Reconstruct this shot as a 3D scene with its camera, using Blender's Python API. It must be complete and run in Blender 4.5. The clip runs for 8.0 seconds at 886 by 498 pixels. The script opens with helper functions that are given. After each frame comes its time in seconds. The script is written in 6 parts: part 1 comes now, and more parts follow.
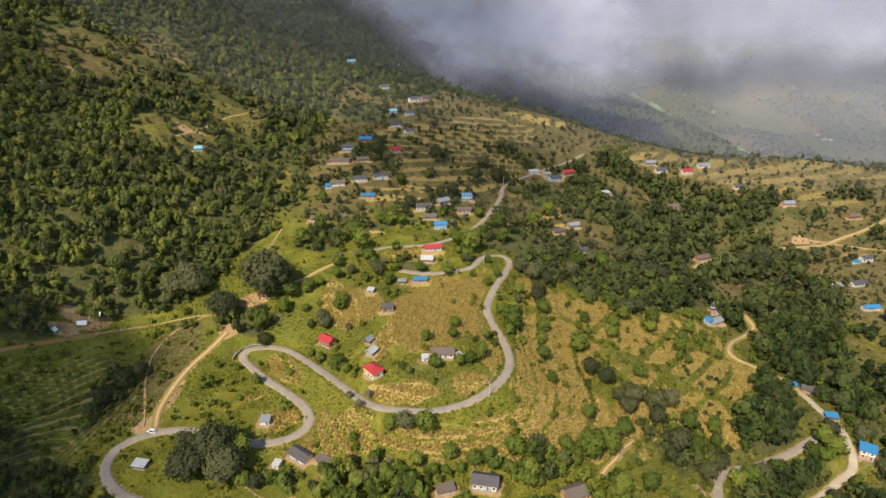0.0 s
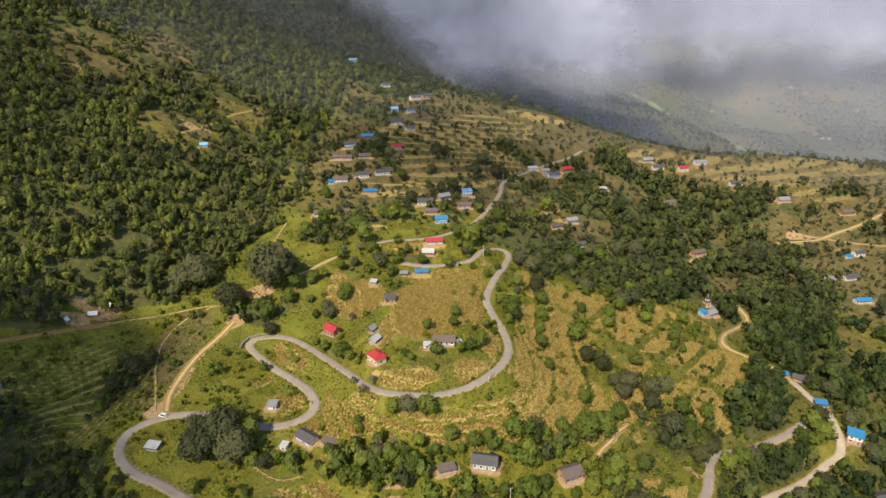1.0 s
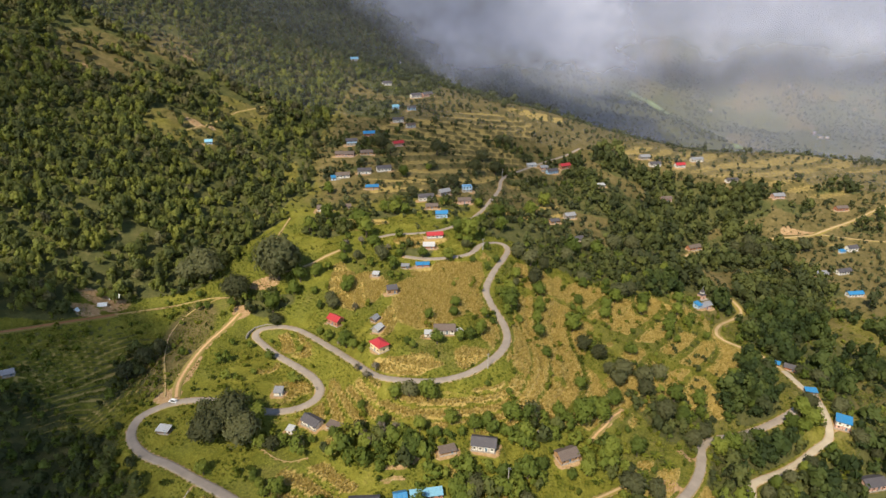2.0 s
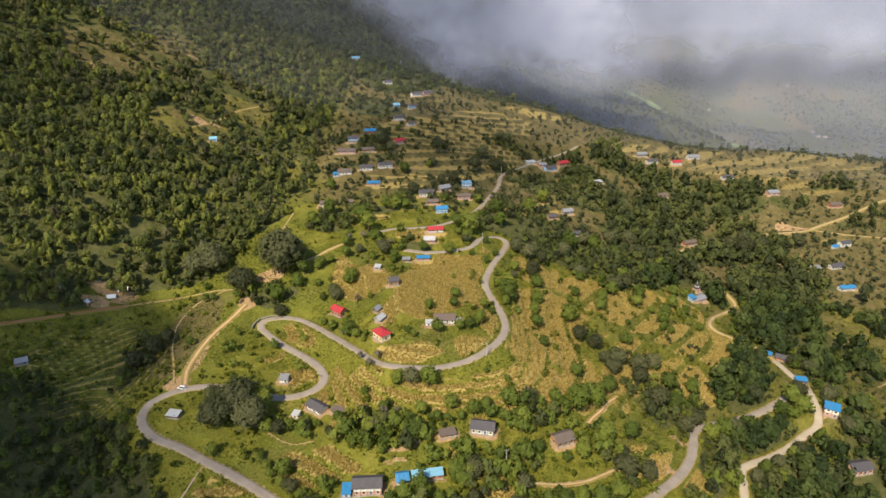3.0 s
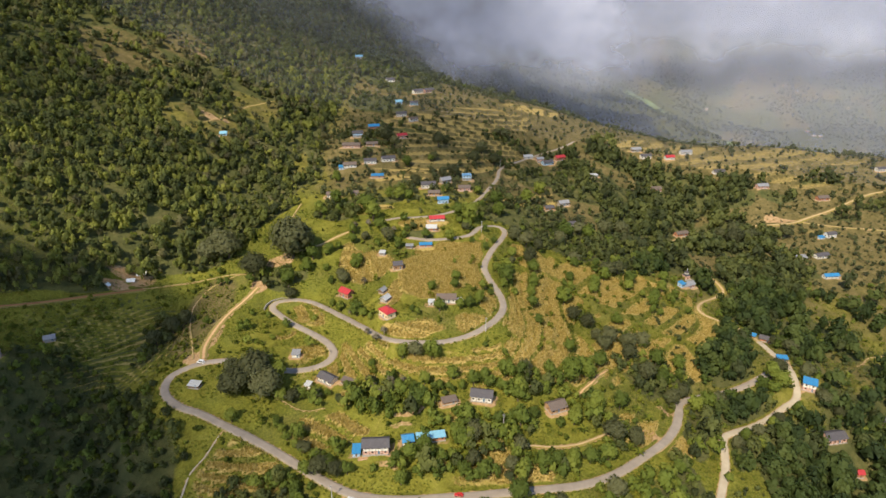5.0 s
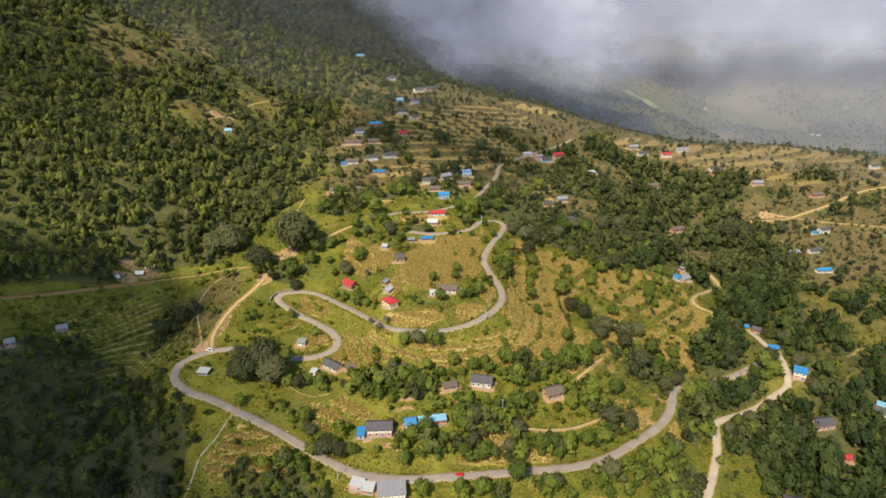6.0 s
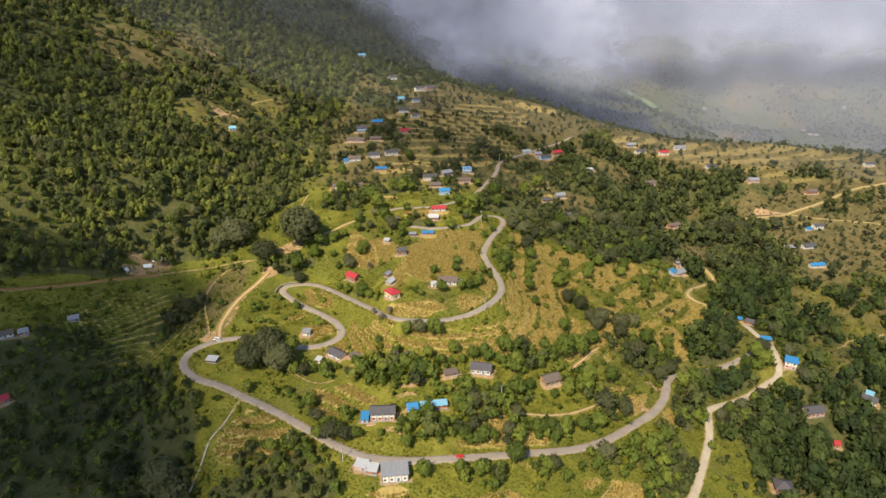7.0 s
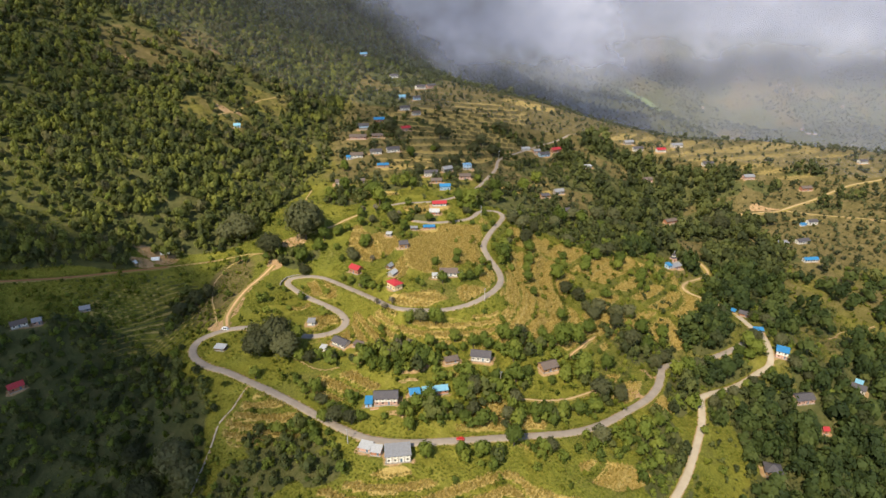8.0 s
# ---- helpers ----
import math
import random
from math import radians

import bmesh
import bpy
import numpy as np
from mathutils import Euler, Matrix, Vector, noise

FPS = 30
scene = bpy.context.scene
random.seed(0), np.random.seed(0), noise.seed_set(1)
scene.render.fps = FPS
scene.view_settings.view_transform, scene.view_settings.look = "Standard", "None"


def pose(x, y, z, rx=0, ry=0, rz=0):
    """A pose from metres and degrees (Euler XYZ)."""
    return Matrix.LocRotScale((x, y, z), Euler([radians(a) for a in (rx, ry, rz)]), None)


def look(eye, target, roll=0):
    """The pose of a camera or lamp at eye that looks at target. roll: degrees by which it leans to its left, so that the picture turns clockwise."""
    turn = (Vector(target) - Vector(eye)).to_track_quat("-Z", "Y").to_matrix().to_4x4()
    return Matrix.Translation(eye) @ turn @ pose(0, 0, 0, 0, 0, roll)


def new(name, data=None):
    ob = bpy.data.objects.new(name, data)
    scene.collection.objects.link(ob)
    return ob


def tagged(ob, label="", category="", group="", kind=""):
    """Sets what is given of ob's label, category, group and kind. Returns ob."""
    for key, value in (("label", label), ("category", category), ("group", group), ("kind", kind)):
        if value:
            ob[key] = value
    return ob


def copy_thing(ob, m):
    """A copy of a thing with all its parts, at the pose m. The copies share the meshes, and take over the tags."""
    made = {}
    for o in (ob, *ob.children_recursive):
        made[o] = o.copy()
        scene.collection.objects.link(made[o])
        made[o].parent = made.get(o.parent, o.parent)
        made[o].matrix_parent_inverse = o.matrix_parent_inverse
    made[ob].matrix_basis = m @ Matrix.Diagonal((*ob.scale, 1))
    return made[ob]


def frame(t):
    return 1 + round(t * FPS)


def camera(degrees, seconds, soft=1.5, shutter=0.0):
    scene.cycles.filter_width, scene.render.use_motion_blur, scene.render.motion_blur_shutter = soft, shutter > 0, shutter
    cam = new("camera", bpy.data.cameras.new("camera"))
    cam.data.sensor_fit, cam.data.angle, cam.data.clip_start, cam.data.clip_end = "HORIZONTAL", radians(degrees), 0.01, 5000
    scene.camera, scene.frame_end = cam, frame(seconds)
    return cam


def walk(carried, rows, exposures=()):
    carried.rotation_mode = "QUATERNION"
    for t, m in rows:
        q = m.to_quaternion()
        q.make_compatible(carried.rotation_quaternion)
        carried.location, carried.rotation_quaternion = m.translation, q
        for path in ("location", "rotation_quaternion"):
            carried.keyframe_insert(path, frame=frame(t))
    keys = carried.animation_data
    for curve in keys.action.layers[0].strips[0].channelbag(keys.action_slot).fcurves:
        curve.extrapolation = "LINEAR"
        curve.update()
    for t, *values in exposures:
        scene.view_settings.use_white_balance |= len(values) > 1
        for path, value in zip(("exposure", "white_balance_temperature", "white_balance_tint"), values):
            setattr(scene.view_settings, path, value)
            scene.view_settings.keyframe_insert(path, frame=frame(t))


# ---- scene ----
cam = camera(73.0, 8.0)
METRES, EYE, TILT, LEAN, TURN = 75.0, 200.0, -23.6, 0.0, 0.0
ROWS = [
    (0.0, 0.0, 0.0, 0.0, 0.0, 0.0, -0.0),
    (0.5, -0.0035, -0.0713, -0.0327, -0.0, 0.0, 0.0),
    (1.0, -0.0074, -0.1405, -0.0634, -0.0, -0.007, 0.0),
    (1.5, -0.0104, -0.2088, -0.0938, 0.0, -0.022, 0.01),
    (3.0, -0.0137, -0.4149, -0.1858, -0.0, -0.0, 0.02),
    (3.5, -0.0173, -0.489, -0.2183, -0.007, 0.015, 0.01),
    (4.0, -0.0211, -0.5643, -0.2515, -0.015, 0.03, 0.01),
    (4.5, -0.0248, -0.6402, -0.2845, -0.015, 0.052, 0.01),
    (6.0, -0.0374, -0.8651, -0.3832, -0.022, 0.044, 0.0),
    (6.5, -0.0407, -0.9324, -0.4127, -0.015, 0.066, -0.0),
    (7.0, -0.0445, -1.0105, -0.4481, -0.022, 0.081, -0.02),
    (7.5, -0.0486, -1.0796, -0.4789, -0.022, 0.089, -0.03),
    (8.0, -0.0524, -1.1582, -0.5148, -0.022, 0.074, -0.03),
]
walk(cam, [(t, pose(0, 0, EYE, TILT, LEAN, TURN) @ pose(METRES * x, METRES * y, METRES * z, 90 + pitch, roll, yaw)) for t, x, y, z, yaw, pitch, roll in ROWS], [(0.0, 0.46), (4.0, 0.5), (8.0, 0.55)])
# ---------------------------------------------------------------- light
SUN_TO = Vector((-0.31, -0.60, 0.73)).normalized()   # towards the sun
world = bpy.data.worlds.new("sky")
scene.world = world
world.use_nodes = True
wn = world.node_tree.nodes
sky = wn.new("ShaderNodeTexSky")
sky.sky_type = "NISHITA"
sky.sun_disc = False
sky.sun_elevation = math.asin(SUN_TO.z)
sky.sun_rotation = math.atan2(SUN_TO.x, SUN_TO.y)
sky.air_density, sky.dust_density, sky.altitude = 1.0, 1.2, 900
wn["Background"].inputs["Strength"].default_value = 0.132
world.node_tree.links.new(sky.outputs["Color"], wn["Background"].inputs["Color"])

sun_data = bpy.data.lights.new("sun", "SUN")
sun_data.energy, sun_data.angle, sun_data.color = 4.4, radians(0.6), (1.0, 0.88, 0.67)
sun = new("sun", sun_data)
sun.matrix_world = look(SUN_TO * 500, (0, 0, 0))

# ---------------------------------------------------------------- materials


class Nodes:
    """A short hand for node materials."""

    def __init__(self, name):
        self.mat = bpy.data.materials.new(name)
        self.mat.use_nodes = True
        self.nt = self.mat.node_tree
        self.bsdf = self.nt.nodes["Principled BSDF"]
        self.out = self.nt.nodes["Material Output"]

    def node(self, kind, **values):
        n = self.nt.nodes.new(kind)
        for key, value in values.items():
            n.inputs[key.replace("_", " ")].default_value = value
        return n

    def link(self, a, b):
        self.nt.links.new(a, b)

    def coords(self):
        return self.nt.nodes.new("ShaderNodeTexCoord").outputs["Object"]

    def noise(self, vec, scale, detail=4.0, rough=0.6):
        n = self.node("ShaderNodeTexNoise", Scale=scale, Detail=detail, Roughness=rough)
        if vec is not None:
            self.link(vec, n.inputs["Vector"])
        return n.outputs["Fac"]

    def ramp(self, fac, stops):
        n = self.nt.nodes.new("ShaderNodeValToRGB")
        el = n.color_ramp.elements
        while len(el) < len(stops):
            el.new(0.5)
        for e, (p, c) in zip(el, stops):
            e.position, e.color = p, (*c, 1.0)
        self.link(fac, n.inputs["Fac"])
        return n.outputs["Color"]

    def mix(self, fac, a, b, blend="MIX"):
        n = self.nt.nodes.new("ShaderNodeMix")
        n.data_type, n.blend_type = "RGBA", blend
        for sock, value in ((n.inputs[0], fac), (n.inputs[6], a), (n.inputs[7], b)):
            if isinstance(value, (int, float)):
                sock.default_value = value
            elif isinstance(value, tuple):
                sock.default_value = (*value[:3], 1.0)
            else:
                self.link(value, sock)
        return n.outputs[2]

    def calc(self, op, a, b=0.0, c=0.0):
        n = self.nt.nodes.new("ShaderNodeMath")
        n.operation = op
        for sock, value in zip(n.inputs, (a, b, c)):
            if isinstance(value, (int, float)):
                sock.default_value = value
            else:
                self.link(value, sock)
        return n.outputs[0]

    def step(self, fac, lo, hi):
        n = self.nt.nodes.new("ShaderNodeMapRange")
        n.interpolation_type = "SMOOTHSTEP"
        n.inputs[1].default_value, n.inputs[2].default_value = lo, hi
        self.link(fac, n.inputs[0])
        return n.outputs[0]

    def attr(self, name):
        n = self.nt.nodes.new("ShaderNodeAttribute")
        n.attribute_name = name
        return n

    def bump(self, height, strength, distance):
        n = self.node("ShaderNodeBump", Strength=strength, Distance=distance)
        self.link(height, n.inputs["Height"])
        self.link(n.outputs["Normal"], self.bsdf.inputs["Normal"])

    def finish(self, colour, rough=0.8, metal=0.0, spec=0.3):
        if isinstance(colour, tuple):
            self.bsdf.inputs["Base Color"].default_value = (*colour[:3], 1.0)
        else:
            self.link(colour, self.bsdf.inputs["Base Color"])
        self.bsdf.inputs["Roughness"].default_value = rough
        self.bsdf.inputs["Metallic"].default_value = metal
        self.bsdf.inputs["Specular IOR Level"].default_value = spec
        return self.mat


def ground_material():
    m = Nodes("hillside_ground")
    p = m.coords()
    fine, mid, broad = m.noise(p, 0.9, 6, 0.7), m.noise(p, 0.11, 5, 0.65), m.noise(p, 0.02, 4, 0.6)
    grass = m.ramp(mid, [(0.30, (0.118, 0.124, 0.018)), (0.46, (0.195, 0.182, 0.027)), (0.60, (0.245, 0.232, 0.038)), (0.76, (0.30, 0.26, 0.058))])
    lush = m.ramp(fine, [(0.3, (0.10, 0.122, 0.015)), (0.7, (0.225, 0.228, 0.030))])
    grass = m.mix(m.step(broad, 0.42, 0.60), grass, lush)
    dry = m.ramp(mid, [(0.32, (0.115, 0.098, 0.034)), (0.55, (0.19, 0.150, 0.060)), (0.75, (0.28, 0.215, 0.098))])
    cover = m.attr("cover")
    grass = m.mix(m.step(m.calc("ADD", cover.outputs["Alpha"], m.calc("MULTIPLY", m.calc("SUBTRACT", broad, 0.5), 1.2)), 0.2, 0.8), grass, dry)
    grass = m.mix(0.5, grass, m.ramp(fine, [(0.28, (0.1, 0.12, 0.1)), (0.68, (1.0, 1.0, 1.0))]), "MULTIPLY")
    sep = m.nt.nodes.new("ShaderNodeSeparateColor")
    m.link(cover.outputs["Color"], sep.inputs[0])
    straw = m.ramp(fine, [(0.28, (0.25, 0.185, 0.058)), (0.5, (0.38, 0.28, 0.092)), (0.72, (0.47, 0.355, 0.135))])
    soil = m.ramp(m.noise(p, 0.5, 5, 0.7), [(0.3, (0.29, 0.175, 0.085)), (0.55, (0.41, 0.27, 0.14)), (0.75, (0.54, 0.41, 0.25))])
    litter = m.ramp(mid, [(0.35, (0.062, 0.070, 0.024)), (0.6, (0.108, 0.106, 0.038)), (0.75, (0.175, 0.145, 0.065))])
    ragged = m.calc("MULTIPLY", m.calc("SUBTRACT", m.noise(p, 0.35, 5, 0.7), 0.5), 0.7)
    col = m.mix(m.step(m.calc("ADD", sep.outputs[2], ragged), 0.35, 0.65), grass, litter)
    col = m.mix(m.step(m.calc("ADD", sep.outputs[0], ragged), 0.30, 0.66), col, straw)
    col = m.mix(m.step(m.calc("ADD", sep.outputs[1], m.calc("MULTIPLY", ragged, 0.7)), 0.4, 0.6), col, soil)
    m.bump(m.calc("ADD", fine, m.calc("MULTIPLY", mid, 2.0)), 0.9, 0.9)
    return m.finish(col, 0.95, 0, 0.1)


def road_material(name, dark, light, soil, fray=0.72):
    m = Nodes(name)
    p = m.coords()
    worn = m.noise(p, 0.16, 5, 0.65)
    grain = m.noise(p, 2.5, 4, 0.7)
    col = m.ramp(worn, [(0.3, dark), (0.7, light)])
    col = m.mix(m.calc("MULTIPLY", grain, 0.45), col, light)
    edge = m.attr("edge").outputs["Fac"]
    frayed = m.calc("ADD", edge, m.calc("MULTIPLY", m.calc("SUBTRACT", m.noise(p, 0.8, 5, 0.7), 0.5), 0.8))
    col = m.mix(m.step(frayed, fray, fray + 0.28), col, soil)
    m.bump(grain, 0.4, 0.05)
    return m.finish(col, 0.9, 0, 0.2)


def leaf_material(name, dark, mid, light, island=True):
    """Foliage: each plant has its own tint, each spray of leaves its own shade."""
    m = Nodes(name)
    tint = m.attr("tint").outputs["Fac"]
    geo = m.nt.nodes.new("ShaderNodeNewGeometry")
    per = geo.outputs["Random Per Island"]
    obj = m.nt.nodes.new("ShaderNodeObjectInfo").outputs["Random"]
    fac = m.calc("ADD", m.calc("MULTIPLY", per, 0.18), m.calc("MULTIPLY", m.calc("FRACT", m.calc("ADD", tint, obj)), 0.82))
    col = m.ramp(fac, [(0.1, dark), (0.5, mid), (0.92, light)])
    m.finish(col, 0.75, 0, 0.25)
    trans = m.node("ShaderNodeBsdfTranslucent")
    m.link(m.mix(0.35, col, (0.35, 0.42, 0.04)), trans.inputs["Color"])
    mixer = m.nt.nodes.new("ShaderNodeMixShader")
    mixer.inputs[0].default_value = 0.46
    m.link(m.bsdf.outputs[0], mixer.inputs[1])
    m.link(trans.outputs[0], mixer.inputs[2])
    m.link(mixer.outputs[0], m.out.inputs["Surface"])
    return m.mat


def plain(name, colour, rough=0.8, metal=0.0, vary=0.35, scale=1.2, bump=0.0):
    """Paint, plaster, tin: one colour with stains and grain."""
    m = Nodes(name)
    p = m.coords()
    stain = m.noise(p, scale, 5, 0.7)
    low = tuple(c * (1 - vary) for c in colour)
    high = tuple(min(1.0, c * (1 + vary * 0.35)) for c in colour)
    col = m.ramp(stain, [(0.3, low), (0.55, colour), (0.75, high)])
    if bump:
        m.bump(m.noise(p, scale * 6, 4, 0.7), bump, 0.05)
    return m.finish(col, rough, metal, 0.3)


def tin(name, colour, rough=0.5, metal=0.0, rust=0.25):
    """Corrugated painted sheet with rust and dust."""
    m = Nodes(name)
    p = m.coords()
    stain = m.noise(p, 0.7, 6, 0.7)
    streak = m.noise(p, 3.5, 4, 0.7)
    col = m.mix(m.step(streak, 0.35, 0.7), tuple(c * 0.72 for c in colour), tuple(min(1.0, c * 1.06 + 0.015) for c in colour))
    col = m.mix(m.calc("MULTIPLY", m.step(m.noise(p, 0.35, 3, 0.6), 0.45, 0.7), 0.4), col, tuple(c * 0.6 + 0.05 for c in colour))
    col = m.mix(m.calc("MULTIPLY", m.step(stain, 0.55, 0.78), rust), col, (0.20, 0.13, 0.09))
    return m.finish(col, rough, metal, 0.4)


MAT = {
    "ground": ground_material(),
    "asphalt": road_material("worn_asphalt", (0.215, 0.18, 0.148), (0.33, 0.278, 0.228), (0.27, 0.22, 0.09)),
    "concrete_road": road_material("pale_concrete_road", (0.33, 0.275, 0.20), (0.45, 0.38, 0.28), (0.34, 0.26, 0.13)),
    "dirt_road": road_material("dusty_track", (0.36, 0.245, 0.12), (0.50, 0.36, 0.195), (0.24, 0.19, 0.05), 0.26),
    "red_dirt": road_material("red_earth_track", (0.25, 0.11, 0.05), (0.38, 0.185, 0.085), (0.22, 0.17, 0.05), 0.30),
    "scar_dirt": road_material("washed_orange_earth", (0.43, 0.24, 0.115), (0.58, 0.38, 0.21), (0.24, 0.19, 0.06), 0.14),
    "forest_leaf": leaf_material("hill_forest_leaves", (0.088, 0.100, 0.036), (0.170, 0.188, 0.044), (0.262, 0.268, 0.056)),
    "wood_leaf": leaf_material("woodland_leaves", (0.052, 0.062, 0.026), (0.090, 0.106, 0.036), (0.150, 0.163, 0.046)),
    # distance haze put into the leaf colour: woodland greens made greyer and bluer
    "hazed_leaf": leaf_material("hazed_woodland_leaves", (0.052, 0.060, 0.032), (0.086, 0.098, 0.046), (0.140, 0.148, 0.062)),
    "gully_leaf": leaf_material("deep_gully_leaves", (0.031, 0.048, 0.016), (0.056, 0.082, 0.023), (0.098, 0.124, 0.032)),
    "olive_leaf": leaf_material("olive_brown_leaves", (0.086, 0.080, 0.044), (0.145, 0.135, 0.062), (0.215, 0.195, 0.085)),
    "oak_leaf": leaf_material("dark_oak_leaves", (0.062, 0.066, 0.030), (0.106, 0.110, 0.050), (0.162, 0.162, 0.076)),
    "tree_leaf": leaf_material("broadleaf_leaves", (0.078, 0.108, 0.020), (0.142, 0.180, 0.030), (0.225, 0.252, 0.044)),
    "bush_leaf": leaf_material("bush_leaves", (0.060, 0.078, 0.010), (0.142, 0.165, 0.018), (0.235, 0.24, 0.032)),
    "dry_leaf": leaf_material("bare_twigs", (0.10, 0.085, 0.06), (0.17, 0.145, 0.105), (0.25, 0.215, 0.16)),
    "corn": leaf_material("ripe_maize", (0.31, 0.235, 0.062), (0.50, 0.37, 0.115), (0.64, 0.50, 0.20)),
    "tuft": leaf_material("long_grass", (0.08, 0.115, 0.014), (0.16, 0.19, 0.026), (0.30, 0.27, 0.07)),
    "bark": plain("bark", (0.11, 0.085, 0.06), 0.95, 0, 0.5, 3.0, 0.5),
    "white": plain("limewashed_wall", (0.72, 0.69, 0.62), 0.9),
    "cream": plain("cream_plaster", (0.72, 0.56, 0.33), 0.9),
    "pink": plain("pink_plaster", (0.58, 0.36, 0.28), 0.9),
    "brick": plain("raw_brick", (0.42, 0.19, 0.11), 0.9, 0, 0.4, 2.0, 0.3),
    "mud": plain("ochre_mud_wall", (0.42, 0.25, 0.13), 0.95, 0, 0.4),
    "bluewall": plain("pale_blue_paint", (0.36, 0.52, 0.68), 0.85),
    "stone": plain("rubble_stone", (0.34, 0.31, 0.27), 0.95, 0, 0.5, 2.5, 0.5),
    "tin_blue": tin("blue_tin", (0.03, 0.21, 0.44), 0.45),
    "tin_pale": tin("sun_bleached_blue_tin", (0.21, 0.45, 0.60), 0.45),
    "tin_red": tin("red_tin", (0.42, 0.028, 0.034), 0.5, 0, 0.2),
    "tin_grey": tin("weathered_grey_tin", (0.30, 0.30, 0.31), 0.45, 0.2, 0.5),
    "tin_white": tin("bright_zinc_sheet", (0.54, 0.54, 0.53), 0.45, 0.2, 0.4),
    "slate": tin("dark_slate_roof", (0.075, 0.068, 0.076), 0.75, 0, 0.5),
    "thatch": tin("brown_tile_roof", (0.135, 0.10, 0.082), 0.85, 0, 0.4),
    "wood": plain("old_timber", (0.16, 0.10, 0.06), 0.85),
    "glass": plain("dark_window_glass", (0.02, 0.025, 0.03), 0.12, 0, 0.2),
    "door": plain("painted_door", (0.10, 0.16, 0.22), 0.7),
    "sheet": plain("white_tarpaulin", (0.80, 0.80, 0.78), 0.8),
    "rubber": plain("tyre_rubber", (0.02, 0.02, 0.02), 0.9),
    "car_white": plain("white_car_paint", (0.75, 0.75, 0.74), 0.3, 0, 0.1),
    "car_red": plain("red_car_paint", (0.45, 0.03, 0.03), 0.3, 0, 0.1),
    "metal": plain("dull_metal", (0.25, 0.25, 0.26), 0.5, 0.6),
    "river_bed": plain("valley_paddies", (0.18, 0.235, 0.10), 0.9, 0, 0.45, 0.03),
    "concrete": plain("grey_concrete", (0.45, 0.43, 0.40), 0.9),
}

# ---------------------------------------------------------------- mesh helpers


def part(name, bm, material, parent=None, label=""):
    """Links a bmesh as one mesh object, under a thing or a part."""
    me = bpy.data.meshes.new(name)
    bm.to_mesh(me)
    bm.free()
    me.materials.append(MAT[material])
    ob = new(name, me)
    if parent is not None:
        ob.parent = parent
    if label:
        ob["label"] = label
    return ob


def array_mesh(name, verts, tris, material, **attributes):
    """A mesh from numpy arrays of corners and triangles (or quads)."""
    me = bpy.data.meshes.new(name)
    n = tris.shape[1]
    me.vertices.add(len(verts))
    me.vertices.foreach_set("co", np.ascontiguousarray(verts, np.float32).ravel())
    me.loops.add(tris.size)
    me.loops.foreach_set("vertex_index", np.ascontiguousarray(tris, np.int32).ravel())
    me.polygons.add(len(tris))
    me.polygons.foreach_set("loop_start", np.arange(0, tris.size, n, dtype=np.int32))
    for key, values in attributes.items():
        if values.ndim == 1:
            a = me.attributes.new(key, "FLOAT", "POINT")
            a.data.foreach_set("value", values.astype(np.float32))
        else:
            a = me.attributes.new(key, "FLOAT_COLOR", "POINT")
            a.data.foreach_set("color", values.astype(np.float32).ravel())
    me.update()
    me.validate()
    me.materials.append(MAT[material])
    return me


def add_box(bm, x0, x1, y0, y1, z0, z1, bevel=0.0):
    c = [bm.verts.new(p) for p in ((x0, y0, z0), (x1, y0, z0), (x1, y1, z0), (x0, y1, z0), (x0, y0, z1), (x1, y0, z1), (x1, y1, z1), (x0, y1, z1))]
    faces = [bm.faces.new([c[i] for i in f]) for f in ((3, 2, 1, 0), (4, 5, 6, 7), (0, 1, 5, 4), (1, 2, 6, 5), (2, 3, 7, 6), (3, 0, 4, 7))]
    if bevel:
        bmesh.ops.bevel(bm, geom=list({e for f in faces for e in f.edges}), offset=bevel, segments=1, affect="EDGES")
    return c


def box(*a, bevel=0.0):
    bm = bmesh.new()
    add_box(bm, *a, bevel=bevel)
    return bm


def add_tube(bm, a, b, r0, r1, sides=7):
    a, b = Vector(a), Vector(b)
    q = (b - a).to_track_quat("Z", "Y")
    rings = []
    for p, r in ((a, r0), (b, r1)):
        rings.append([bm.verts.new(p + q @ Vector((r * math.cos(i * 2 * math.pi / sides), r * math.sin(i * 2 * math.pi / sides), 0))) for i in range(sides)])
    for i in range(sides):
        j = (i + 1) % sides
        bm.faces.new((rings[0][i], rings[0][j], rings[1][j], rings[1][i]))
    bm.faces.new(rings[1])
    bm.faces.new(list(reversed(rings[0])))


# ---------------------------------------------------------------- the land
# landforms: (east, ahead, height) along each one
KNOLL = [(-35, 249, 22), (0, 258, 25), (-19, 354, 21), (-8, 385, 29), (27, 314, 21), (23, 378, 27), (48, 396, 17),
         (33, 241, 22), (-33, 306, 25), (-66, 292, 12), (5, 300, 25), (70, 330, 10)]
WEST_SPUR = [(-88, 239, 2), (-64, 208, 2), (-67, 237, 2.5), (-114, 301, 1), (-151, 206, -1), (-137, 308, 9), (-150, 271, 4),
             (-102, 200, 3), (-108, 331, 18), (-110, 375, 27), (-128, 160, -12)]
FRONT = [(-34, 162, -1), (17, 192, 4.5), (57, 194, -4), (49, 174, -8), (-41, 136, -8), (-29, 126, -10), (-75, 161, -8),
         (10, 130, -13), (60, 138, -18), (0, 60, -32), (-90, 60, -38), (90, 60, -48)]
